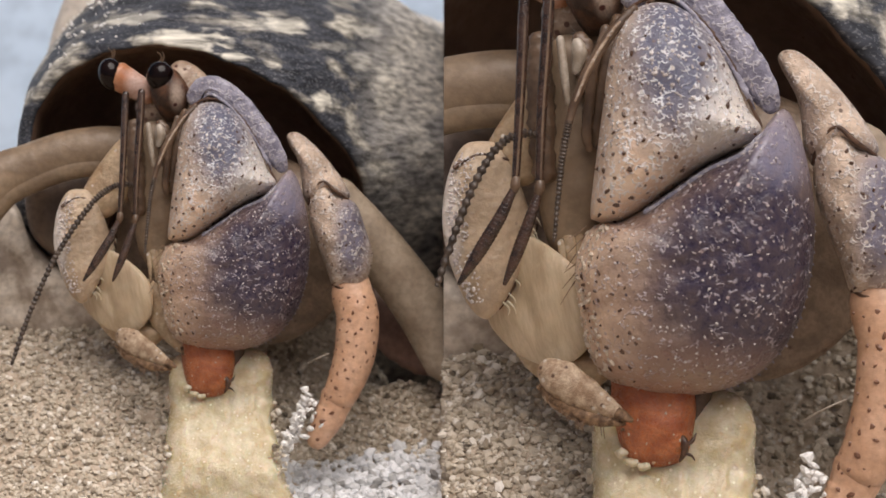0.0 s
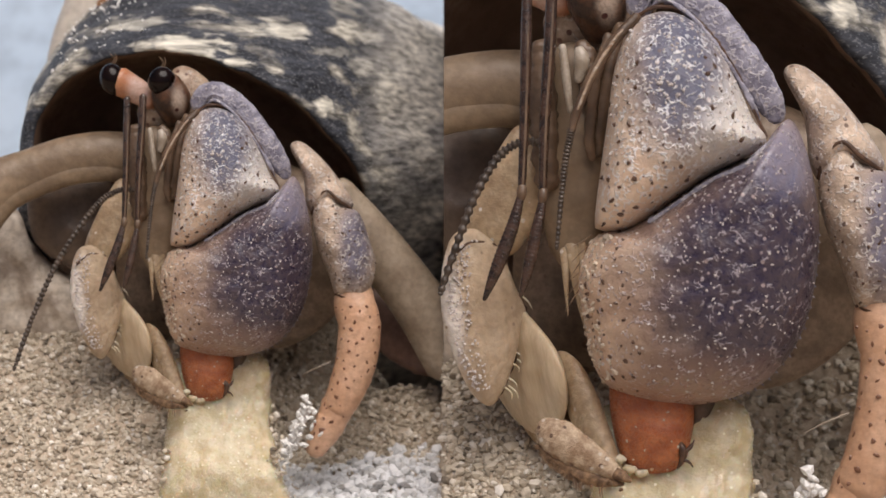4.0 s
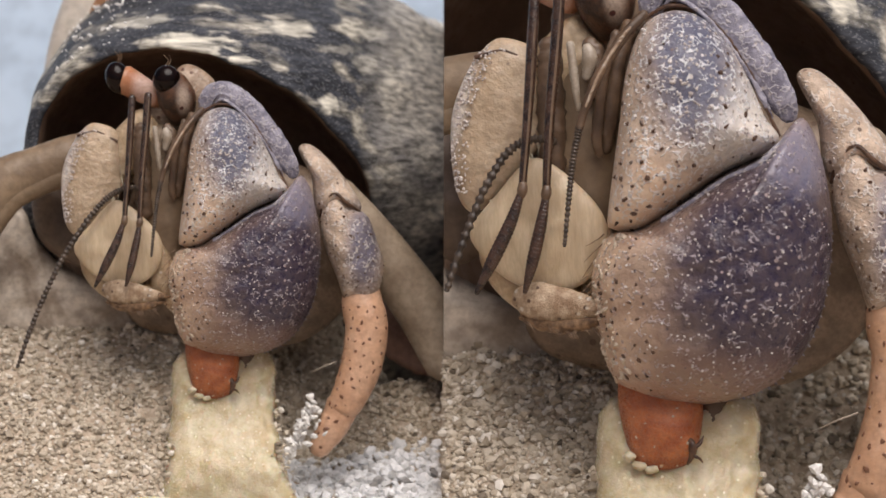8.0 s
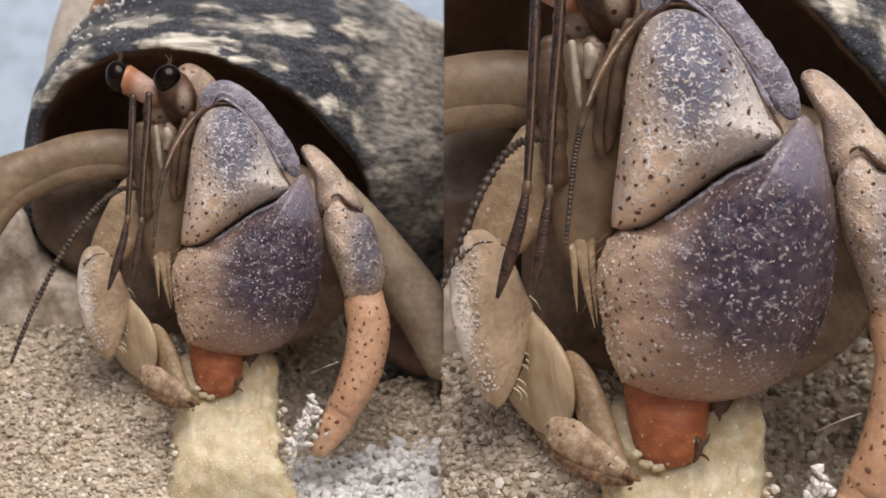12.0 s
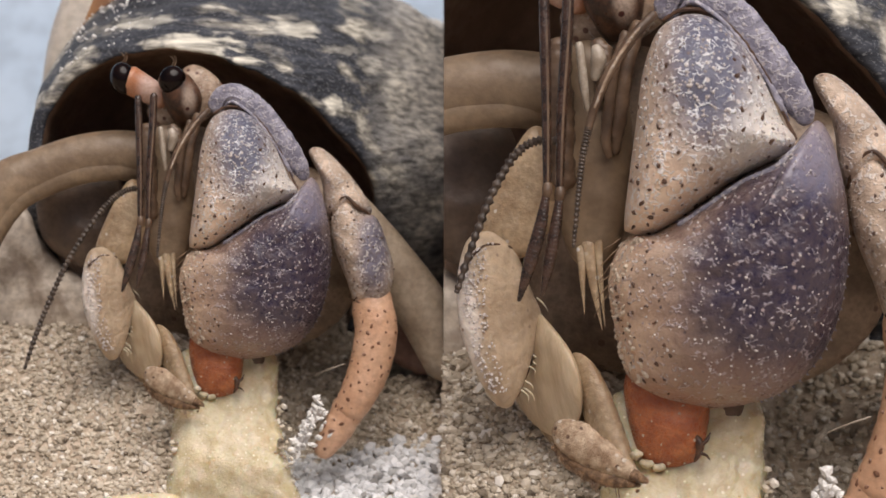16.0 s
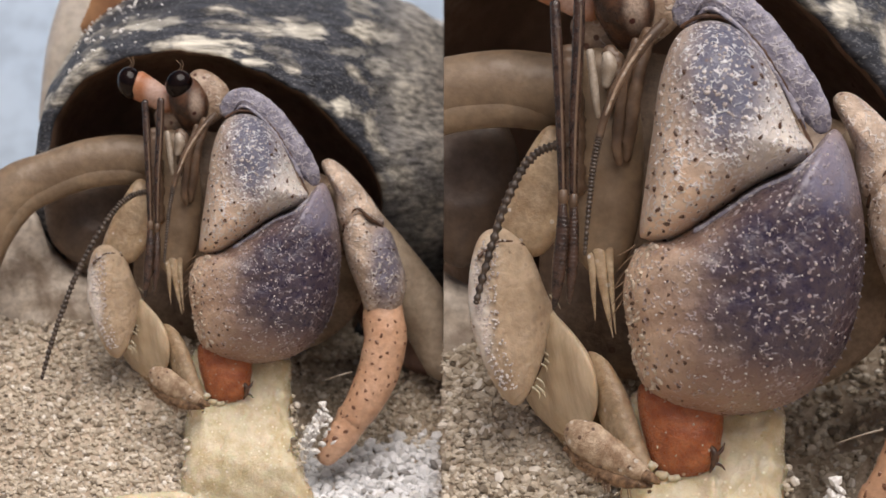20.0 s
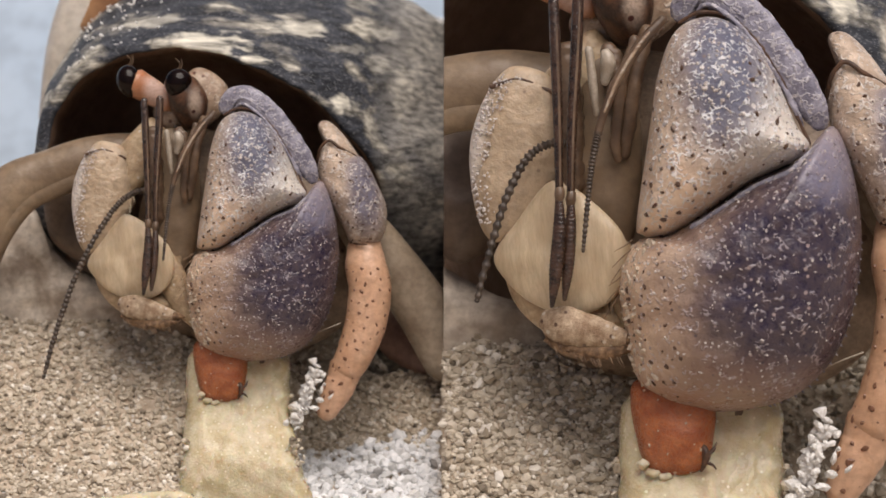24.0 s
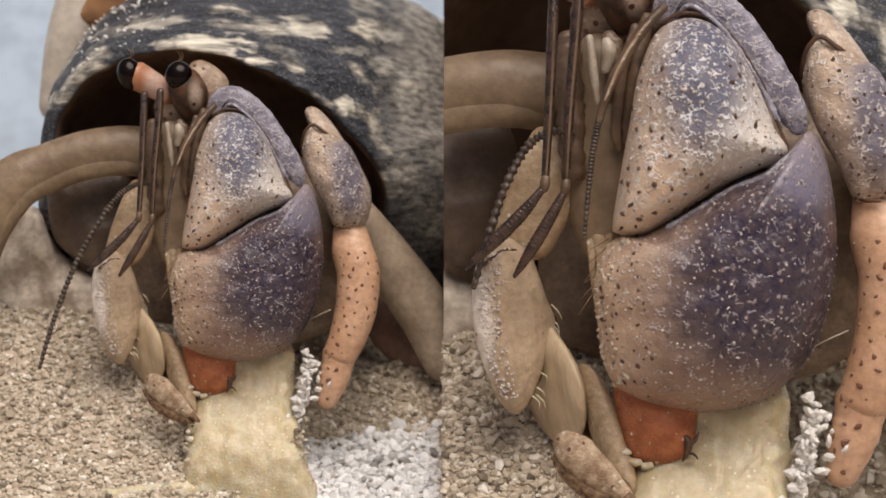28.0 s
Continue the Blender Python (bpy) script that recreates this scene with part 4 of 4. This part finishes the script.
    part("lower_finger", tube([(-25, -40, -4, 10), (-27, -8, 2, 12), (-19, 24, 5, 10), (-6, 52, 6, 4)], 30, 16, 0.8, rough=0.2, to=loc), M["brown_finger"], P["tip"], "brown toothed lower finger")
    teeth = [(loc(float(np.interp(v, (-44, 0, 30, 60), (-26, -30, -22, -2))) + rnd.normal() * 4, v, 6 + rnd.uniform(-2, 6)), rnd.uniform(2.2, 4.2) * S) for v in np.linspace(-44, 58, 30)]
    singly("tooth", teeth, M["brown_finger"], P["tip"], 0.9, 81)
    for k in range(18):
        f = rnd.uniform(-40, 44)
        o = -30 + 0.2 * max(f, 0) + rnd.uniform(-4, 4)
        part("bristle", tube([(o, f, 8, 0.9), (o - 5, f + 5, 10, 0.7), (o - 9, f + 9, 10, 0.3)], 5, 5, to=loc), M["bristle"], P["tip"])
    return P


FAR = build_crab(False)
NEAR = build_crab(True)
FAR_SHELL = build_shell(HERE, False)
NEAR_SHELL = build_shell(THERE, True)


# ---- another shell behind ----
def build_other_shell():
    root = new("sea_shell")
    tagged(root, "pale tan rounded sea shell lying behind, brown inside", "shell")
    bm = tube([(96, 230, -440, 30), (122, 120, -440, 46), (150, 40, -440, 54), (190, -30, -450, 60), (260, -90, -460, 60)], 30, 24, 1.0)
    part("lip", bm, M["lip_tan"], root, "pale tan rolled lip")
    bm = pillow([(136, 70), (150, 24), (190, -30), (300, -60), (320, 40), (200, 80)], (210, 20), -400, 24, 60)
    part("hollow", bm, M["hollow"], root, "orange-brown inside of the shell")
    root.matrix_basis = cam_pose() @ HERE
    return root


build_other_shell()


# ---- the food ----
FOOD = [(306, 650), (330, 622), (400, 612), (476, 622), (488, 690), (492, 770), (512, 850), (528, 960), (400, 990), (276, 960), (294, 830), (302, 740)]


def build_food():
    def to(u, v, w):
        k = min(max((v - 690 - (u - 400) ** 2 / 1500) / 150, 0), 1)
        rag = 5 * noise.noise(Vector((u / 12, v / 12, 5))) + 9 * noise.noise(Vector((u / 45, v / 38, 2)))
        return pl(u + rag * 0.6, v, w + 74 * k * k * (3 - 2 * k) + rag * 0.7)
    bm = pillow(FOOD, (398, 770), -10, 46, 40, 120, 34, 5.0, 4.0, 2.0, to)
    ob = part("food_piece", bm, M["food"])
    part("food_shred", pillow([(140, 900), (176, 888), (240, 880), (310, 884), (330, 930), (300, 990), (160, 985)], (236, 930), 108, 20, 30, 60, 10, 3.0, 6.0, 4.0), M["food"], ob, "flat pale shred lying in the sand")
    rnd = np.random.RandomState(41)
    rows = []
    for _ in range(170):
        f = rnd.rand() ** 0.6
        v = 690 + 210 * f
        right = rnd.rand() < 0.72
        u = (486 + (v - 700) * 0.1 + rnd.normal() * (3 + 7 * f)) if right else (300 + rnd.normal() * (2 + 4 * f))
        rows.append((pl(u, v, 20 + (66 if v > 785 else 0) + rnd.uniform(-16, 12)), rnd.choice([2.2, 2.8, 3.4, 4.2, 5.4]) * S))
    stuff("sand_crust", pebbles(rows, 1.0, rnd), M["grain"], ob, "sand grains stuck to the edges")
    return tagged(ob, "pale yellow moist piece of fruit standing in sand", "food", "pieces of food")


FAR_FOOD = build_food()
NEAR_FOOD = build_food()
for thing in (NEAR["root"], NEAR_SHELL, NEAR_FOOD):
    thing.scale = (BIG, BIG, BIG)


# ---- movement ----
def slid(dx, dy, turn, pivot):
    """A shift and a turn in the plane of the crab, in picture units and degrees."""
    p = pl(*pivot)
    return Matrix.Translation(p + Vector((dx * S, -dy * S, 0))) @ pose(0, 0, 0, 0, 0, -turn) @ Matrix.Translation(-p)


def limb(top, bottom, w, shift, roll=0.0):
    p = pl((top[0] + bottom[0]) / 2 + shift[0], (top[1] + bottom[1]) / 2 + shift[1], w)
    return Matrix.Translation(p) @ pose(0, 0, 0, 0, 0, math.degrees(math.atan2(bottom[0] - top[0], bottom[1] - top[1]))) @ pose(0, 0, 0, 0, roll, 0)


def motions():
    head = [(0, -11.5, -6.2, 0), (0.5, -11.5, 0, 0), (1.5, -12.2, 2.2, 0), (2, -10, 5.3, 0), (3.5, -10, 2.2, 0),
        (5.5, -2.2, 7.6, 0), (6.5, -3.8, 2.2, 0), (7, 0, 4.5, 0), (8, 0, 0, 0), (8.5, 1.6, 0, 0), (9, 0, -4.6, 0),
        (9.5, 0, -6.2, 0), (10, 0, -4.6, 0), (10.5, 0, -6.2, 0), (11, 1.6, -3.1, 0), (12, 1.6, -1.6, 0), (12.5, 4.6, 1.5, 0),
        (14.5, 6.1, 3, 0), (15, 6.1, 1.5, 0), (16, 10, 0.8, 0), (16.5, 10, 1.5, 0), (17, 16.1, 10.7, 0), (17.5, 19.2, 9.2, 0),
        (18.5, 17.7, 4.5, 0), (19, 20, 9.2, 0), (19.5, 21.5, 8.3, 0), (21, 23.7, 12.2, 0), (23.5, 19.2, 6.1, 0),
        (24, 20.7, 6.1, 0), (24.5, 24.5, -8.5, 0), (25, 20.7, -15.4, 0), (26, 19.9, -13.1, 0), (26.5, 19.9, -14.6, 0),
        (28, 21.5, -7, 0)]
    shell = [(0, -12.3, -5.7, 0), (0.5, -13.2, 1.1, 0), (1.5, -13.3, 1.9, 0), (2, -12.8, 6, 0), (3.5, -10.1, 4.1, 0),
        (5.5, -4.2, 7, 0), (6.5, -4.7, 1.4, 0), (7, -0.1, 5.5, 0), (8, 0, 0, 0), (8.5, 0, 0, 0), (9, 0, -4, 0),
        (10.5, 0.5, -5.8, 0), (11, 0.6, -1.5, 0), (12, -0.1, -0.6, 0), (12.5, 2.9, 2, 0), (14.5, 4.6, 3, 0), (15, 5.2, 0, 0),
        (16.5, 9.4, 1.6, 0), (17, 18.9, 10.7, 0), (18, 19, 7.2, 0), (18.5, 19.8, 2.4, 0), (19, 22.4, 4.6, 0),
        (19.5, 22.4, 3.6, 0), (21, 23, 7.7, 0), (21.5, 22.4, 4.6, 0), (23.5, 18.2, 1, 0), (24, 21.2, -0.5, 0),
        (24.5, 29.2, 0.4, 0), (25, 29.9, -4.2, 0), (27, 29.1, -5.9, 0), (28, 29.2, 2.4, 0)]
    claw = [(0, -19.1, -8.4, -0.2), (0.5, -18.8, -3.5, -0.38), (1.5, -19.3, -0.7, -0.25), (2, -15.2, 3.9, -0.78),
        (3.5, -15.6, 1.5, 0.21), (5.5, -6.6, 6.9, 0.2), (6.5, -6.6, 2.2, 0.12), (7, 0.6, 5.3, -0.63), (7.5, 0, 3.1, 0),
        (8.5, 0, -0.7, 0.07), (9, 0.5, -4.7, -0.21), (9.5, 0.7, -5, -0.31), (11.5, 2.4, -1.1, 0.28), (12, 4.4, -1, -0.62),
        (12.5, 6.6, 2.2, -0.24), (14.5, 11.8, 5.6, 0.08), (15, 12.1, 3.8, 0.25), (15.5, 17.5, 4.6, -0.29),
        (16.5, 19.7, 4.9, -0.08), (17, 34.2, 16.1, -1.45), (17.5, 33.2, 16.3, -0.34), (18, 37.5, 16.3, -1.44),
        (18.5, 30.9, -8.4, 0.6), (19, 34.9, 11.9, 0.69), (21, 37.4, 14.9, 0.28), (23.5, 29.4, 10.7, 0.56), (24, 32.2, 9, 0.86),
        (24.5, 17.9, -14, 3.04), (25, -6.3, 3.3, 3.08), (25.5, -6.8, 4.5, 2.93), (26, -3.5, 4.7, 2.88), (27, -1.7, 4.1, 2.9),
        (27.5, -0.2, 6.2, 2.87), (28, 5.2, 10.9, 2.64)]
    finger = [(0, -8.2, -2.5, 0.75), (0.5, -8.2, 2.1, 0.75), (1, -10.8, 3.1, -0.05), (1.5, -9, 5.2, 0.69), (2, -7, 6.1, -0.09),
        (2.5, -8.2, 5.2, 0.75), (3, -12.8, 6.7, 0.75), (3.5, -11.3, 5.2, 0.745), (5.5, -5.2, 6.7, 0.745), (6.5, -3.6, 3.7, 0.75),
        (7, 4.6, 4.6, 0), (7.5, -0.1, 3.1, -0.05), (8.5, -0.1, -1.5, -0.05), (9, 0.5, -3.7, -0.745), (9.5, 3, -4.6, -0.005),
        (10, -0.9, -4.6, -0.09), (11.5, 1.5, -3.1, 0), (12, 6.7, -1.5, -0.14), (14.5, 5.1, 0.9, -0.745), (15, 6, -1.5, -0.05),
        (15.5, 8.8, -2.1, -0.9), (16, 7.2, -2.1, -0.905), (16.5, 9.8, -3.1, -0.085), (17, 29.3, 1, -3.39),
        (17.5, 23.6, 1.5, -2.475), (18, 32.4, 1, -3.39), (18.5, 25.8, -14.4, -3.16), (19, 22.1, 7.6, -2.415),
        (19.5, 22.5, 9.6, -1.54), (20.5, 23.6, 10.6, -2.425), (21.5, 23.1, 9.6, -1.66), (23.5, 15.3, 9.2, 0),
        (24, 14.3, 8.6, -0.795), (24.5, 7.9, -8.6, 0.81), (25, -10.7, -4.6, 0), (27, -9.2, -7.7, 0), (28, -5.2, -3.1, 0.08)]
    leg = [(0, -19.5, -19.9, -0.45), (0.5, -21.1, -14.6, -0.57), (1.5, -20.7, -11.5, -1.02), (2, -16.5, -4.6, -0.48),
        (3, -16.5, -3.1, -0.48), (3.5, -14.9, -4.6, -0.45), (5.5, -7.7, 3.1, 0.01), (6.5, -6.1, 0, 0), (7, 1.5, 6.1, 0),
        (9, 0.4, -3.9, -0.53), (10.5, 1.5, -4.6, 0), (11, 1.4, -0.8, -0.08), (11.5, 1.5, 0, 0), (12.5, 7.6, 5.3, -0.11),
        (14.5, 13.7, 8.4, -0.07), (15, 14.2, 5.3, -0.53), (15.5, 18.3, 6.8, -0.11), (16.5, 19.8, 6.8, -0.08),
        (17, 36.6, 22.1, -0.08), (17.5, 35.5, 19.9, -0.62), (18, 37.5, 19.1, -1.02), (18.5, 41.7, 20.6, -0.57),
        (19, 41.2, 26.7, -0.08), (20.5, 39.7, 29.1, -0.15), (21, 40.8, 29.1, 0.31), (21.5, 39.7, 27.5, -0.16),
        (23.5, -10.6, -94.7, -7.7), (24, -2.6, -92.7, -7.7), (24.5, -21.6, -120.7, -7.7), (25, -27.6, -126.7, -7.7),
        (25.5, -28.6, -124.7, -7.7), (26, -28.6, -126.7, -7.7), (27, -30.6, -126.7, -7.7), (28, -30.6, -120.7, -7.7)]
    dactyl = [(0, -17.4, -16.3, -2.78), (0.5, -19.3, -11.9, -3.08), (1, -19.3, -10.4, -3.07), (1.5, -18.9, -8.2, -2.92),
        (2, -16.8, -2.9, -2.53), (3, -16.6, -1.9, -1.86), (5.5, -7.8, 2.9, -0.84), (6.5, -6.7, 0.5, -0.58), (7, 1.5, 6.1, -0.03),
        (8, 0, 0, 0), (9.5, 0, -3.4, -0.41), (10, 0, -4.3, 0.38), (11.5, 1.6, -1.7, 0.42), (12.5, 6.6, 3.8, 0.99),
        (14.5, 13.3, 5.9, 2.19), (15, 13, 4.1, 1.88), (15.5, 17.6, 6, 2.27), (16.5, 19.6, 5.5, 2.85), (17, 38.2, 17.4, 4.17),
        (17.5, 36, 15.3, 4.09), (18, 39.9, 15.7, 3.42), (18.5, 43.1, 16.9, 3.66), (19, 38, 21.5, 5.6), (20.5, 36, 22.2, 5.8),
        (21, 36.5, 22.6, 6.2), (21.5, 35, 21.2, 5.8), (23.5, -2, -68, -0.5), (24, 6, -67, 0),
        (24.5, -9, -91, -1), (25, -12.5, -97, -2), (26, -15.5, -99, -3), (27, -15.5, -99, -3),
        (28, -17, -93, -3.5)]
    bend = [(0, 0), (21.5, 0), (23.5, -3), (24.5, -6), (25, -9), (28, -10)]
    # the thigh draws back under the shell when the leg is lifted
    tuck = [(0, 0, 0, 0), (21.5, 0, 0, 0), (23.5, 50, 50, 14), (28, 54, 54, 14)]
    food = [(0, -4.6, 3.1, 0), (1, -4.6, 9.2, 0), (1.5, -6.1, 9.2, 0), (2.5, -4.6, 9.2, 0), (3, -9.2, 9.2, 0), (6, -4.6, 7.7, 0),
        (6.5, -3.1, 6.1, 0), (7, 4.6, 4.6, 0), (7.5, 0, 4.6, 0), (8, 0, 0, 0), (9.5, 1.5, -4.6, 0), (11, 0, -3.1, 0),
        (11.5, 1.5, -1.5, 0), (12, 6.1, 0, 0), (12.5, 3.1, 0, 0), (14.5, 3.1, -1.5, 0), (15, 3.1, -4.6, 0), (15.5, 6.1, -4.6, 0),
        (16.5, 4.6, -7.7, 0), (17, 27.6, -9.2, 0), (17.5, 21.4, -7.7, 0), (18, 35.2, -6.1, 0), (18.5, 38.3, -7.7, 0),
        (19, 29.1, -7.7, 0), (19.5, 27.6, -9.2, 0), (20.5, 29.1, -7.7, 0), (23.5, 26, -7.7, 0), (24, 26, -9.2, 0),
        (24.5, 24.5, -15.3, 0), (25, 33.7, -21.4, 0), (26.5, 32.2, -27.6, 0), (28, 33.7, -24.5, 0)]
    sand = [(0, 3.1), (0.5, 6.9), (2.5, 10.7), (6, 7.6), (9, -3.9), (10.5, -6.2), (12.5, -2.3), (14.5, -3.1), (17, -9.2),
        (17.5, -7.7), (19.5, -13.8), (20.5, -12.2), (21.5, -13.8), (23.5, -13), (24.5, -19.9), (25, -31.4), (25.5, -34.5),
        (27, -38.3), (28, -35.2)]
    antenna = [(0, -13, 0), (2, -13, 8), (5.5, -1.6, 4.6), (6.5, -12.3, 0), (7, -3.1, 4.6), (8, 0, 0), (8.5, -1.6, -1.5),
        (9.5, -13.8, -10.7), (11, -4.6, -7.7), (12, -10.8, -9.2), (12.5, 0, -1.5), (14.5, 10.7, 7.6), (15.5, 9.1, 4.6),
        (16.5, 13.7, 4.6), (17, 22.9, 18.4), (17.5, 35.2, 24.5), (18, 24.5, 18.4), (18.5, 29, 18.4), (19, 39.8, 32.2),
        (20, 42.8, 27.6), (20.5, 38.2, 24.5), (21.5, 38.2, 27.6), (23.5, 21.4, 13.8), (24, 41.3, 29.1), (24.5, 36.7, 10.7),
        (25, 22.9, 10.7), (25.5, 21.4, 10.7), (27.5, 26, 9.2), (28, 33.6, 12.2)]
    # the small claw: 0 at the food, 1 at the mouth; and how far it is stretched
    lift = [(0, .4), (.2, .85), (.4, 1), (.6, .95), (.8, .3), (1, .05), (1.2, 0), (2.4, 0), (2.6, .05), (2.8, .4), (3, .95), (3.2, .95), (3.4, .55), (3.6, .25), (3.9, .03),
            (4.8, 0), (5.1, .3), (5.5, .97), (5.7, .7), (5.9, .2), (6.1, .03), (6.3, 0), (7.1, 0), (7.3, .08), (7.5, .42), (7.7, .78), (7.9, 1), (8.1, .95), (8.3, .35), (8.5, .05),
            (8.7, 0), (10, 0), (10.2, .1), (10.4, .5), (10.6, .95), (10.8, 1), (11, .6), (11.2, .1), (11.4, 0), (13.6, 0), (14.1, .4), (14.5, 1), (14.7, .5), (14.9, .1), (15.1, 0),
            (18.6, 0), (18.8, .1), (19, .42), (19.2, .9), (19.4, .95), (19.6, .6), (19.8, .25), (20, .05), (20.2, 0), (20.8, 0), (21, .25), (21.2, .8), (21.4, .95), (21.6, .95),
            (22, .3), (22.3, 0), (23.7, 0), (23.9, .35), (24, .85), (24.1, .95), (24.3, .92), (24.5, .3), (24.7, 0), (25.3, 0), (25.5, .1), (25.7, .4), (25.9, .78), (26.1, .97), (26.3, .85), (26.5, .5),
            (26.7, .2), (27, .05), (27.4, 0), (28, 0)]
    stretch = [(0, 0), (21.5, 0), (23.2, .9), (23.8, .8), (24, 0), (24.4, .2), (24.7, .9), (25, 1), (25.3, .9), (25.7, .2), (26.7, .1), (27, .35), (28, .4)]
    swing = [(0, -1, -1), (3, -2.5, -1.5), (5.5, -1, -0.5), (8, 0, 0), (11, 0.5, 0), (12.5, -2, -0.5), (14.5, -3.5, -1), (17, -5.4, -1.5), (20, -6, -2), (21.5, -5.5, -2), (25, -5.4, -1.5), (26.5, -4, -1), (28, -1, 0)]
    flick = [(0, 7, 7), (1, 7, 6), (2, 2, 3), (2.6, -2, 1), (3, -5, -3), (3.5, -3, -2), (5.5, -2, 2), (6.3, 5, 0), (7.3, 3, -3), (8, 0, -2), (9, -6, 4), (10, -4, 3), (11, -9, 3), (12, -8, -5), (14.5, -10, -8), (15.5, -6, -4),
             (16.2, -5, -3), (17, -11, -7), (18.5, -15, -9), (20, -14, -10), (21, -14, -9), (24, -15, -9), (25, -12, -7), (26.3, -11, -6), (27, 8, 6), (28, 21, 16)]
    down = (((226, 340), (178, 456)), ((170, 446), (192, 625)), ((224, 536), (252, 662)), ((262, 654), (338, 712)))
    mid = (((232, 260), (170, 350)), ((150, 320), (152, 515)), ((204, 440), (234, 575)), ((232, 582), (298, 632)))
    up = (((240, 225), (180, 300)), ((190, 200), (132, 425)), ((210, 350), (214, 512)), ((188, 500), (290, 522)))
    far = (((223, 340), (192, 508)), ((190, 490), (194, 652)), ((226, 588), (246, 704)), ((238, 706), (294, 800)))
    depth = ((-14, -14), (8, 6), (-34, 24), (80, 40))

    def feeding(k, lft, far_out):
        a, b, f = (down, mid, lft * 2) if lft < 0.5 else (mid, up, lft * 2 - 1)
        res = []
        for e in (0, 1):
            q = [a[k][e][i] * (1 - f) + b[k][e][i] * f for i in (0, 1)]
            res.append([q[i] + (far[k][e][i] - down[k][e][i]) * far_out * (1 - lft) for i in (0, 1)])
        return res

    slow = sorted({r[0] for rows in (head, shell, claw, leg, dactyl, food, NOD) for r in rows} | {28.0})
    quick = sorted({r[0] for r in lift} | {r[0] for r in stretch} | set(slow))

    def base(t, place):
        return cam_pose(between(NOD, t)[0]) @ place

    def at_head(t):
        return slid(*between(head, t), (300, 200))

    for P, place, shl, fod in ((FAR, HERE, FAR_SHELL, FAR_FOOD), (NEAR, THERE, NEAR_SHELL, NEAR_FOOD)):
        near = P is NEAR
        walk(P["root"], [(t, base(t, place) @ at_head(t)) for t in slow])
        walk(shl, [(t, base(t, place) @ slid(0 if near else between(shell, t)[0], between(shell, t)[1], 0, (590, 195))) for t in slow])
        walk(fod, [(t, base(t, place) @ slid(*between(food, t), (400, 780))) for t in slow])
        for name, rows, pivot in (("claw", claw, (430, 430)), ("finger", finger, (380, 650)), ("shin", leg, (600, 400)), ("dactyl", dactyl, (630, 540))):
            walk(P[name], [(t, at_head(t).inverted() @ slid(*between(rows, t), pivot)) for t in slow])
        walk(P["thigh"], [(t, at_head(t).inverted() @ slid(*between(leg, t), (600, 400)) @ slid(*between(tuck, t), (537, 258))) for t in slow])
        walk(P["leg_tip"], [(t, at_head(t).inverted() @ slid(*between(dactyl, t), (630, 540)) @ slid(0, 0, *between(bend, t), (606, 716))) for t in slow])
        tip0 = math.atan2(650 - 335, 30 - 218)
        rows = []
        for t in slow:
            dx, dy = between(antenna, t)
            hx, hy, _ = between(head, t)
            rows.append((t, slid(0, 0, math.degrees(math.atan2(650 + dy - hy - 335, 30 + dx - hx - 218) - tip0), (218, 335))))
        walk(P["feeler_out"], rows)
        if near:
            walk(P["back_leg"], [(t, at_head(t).inverted()) for t in slow])
        walk(P["far_leg"], [(t, at_head(t).inverted()) for t in slow])
        for k, pivot, top in ((0, (219, 392), (234, 172)), (1, (247, 396), (262, 168))):
            walk(P["swing%d" % k], [(r[0], slid(0, 0, r[1 + k], top)) for r in swing])
            walk(P["flick%d" % k], [(r[0], slid(0, 0, r[1 + k], pivot)) for r in flick])
        for k, name in enumerate(("arm", "wrist", "palm", "tip")):
            rows = []
            for t in quick:
                top, bottom = feeding(k, between(lift, t)[0], between(stretch, t)[0])
                push = float(np.interp(between(lift, t)[0], (0, 0.25, 0.5, 1), (0, 22, 40, 28))) if near else 0
                rows.append((t, limb(top, bottom, float(np.interp(between(lift, t)[0], (0, 1), depth[k])), (push, 0), ((0, 42, -54, 0)[k] - (14 if k == 2 else 0) * between(stretch, t)[0]) * (1 - between(lift, t)[0]))))
            walk(P[name], rows)


motions()
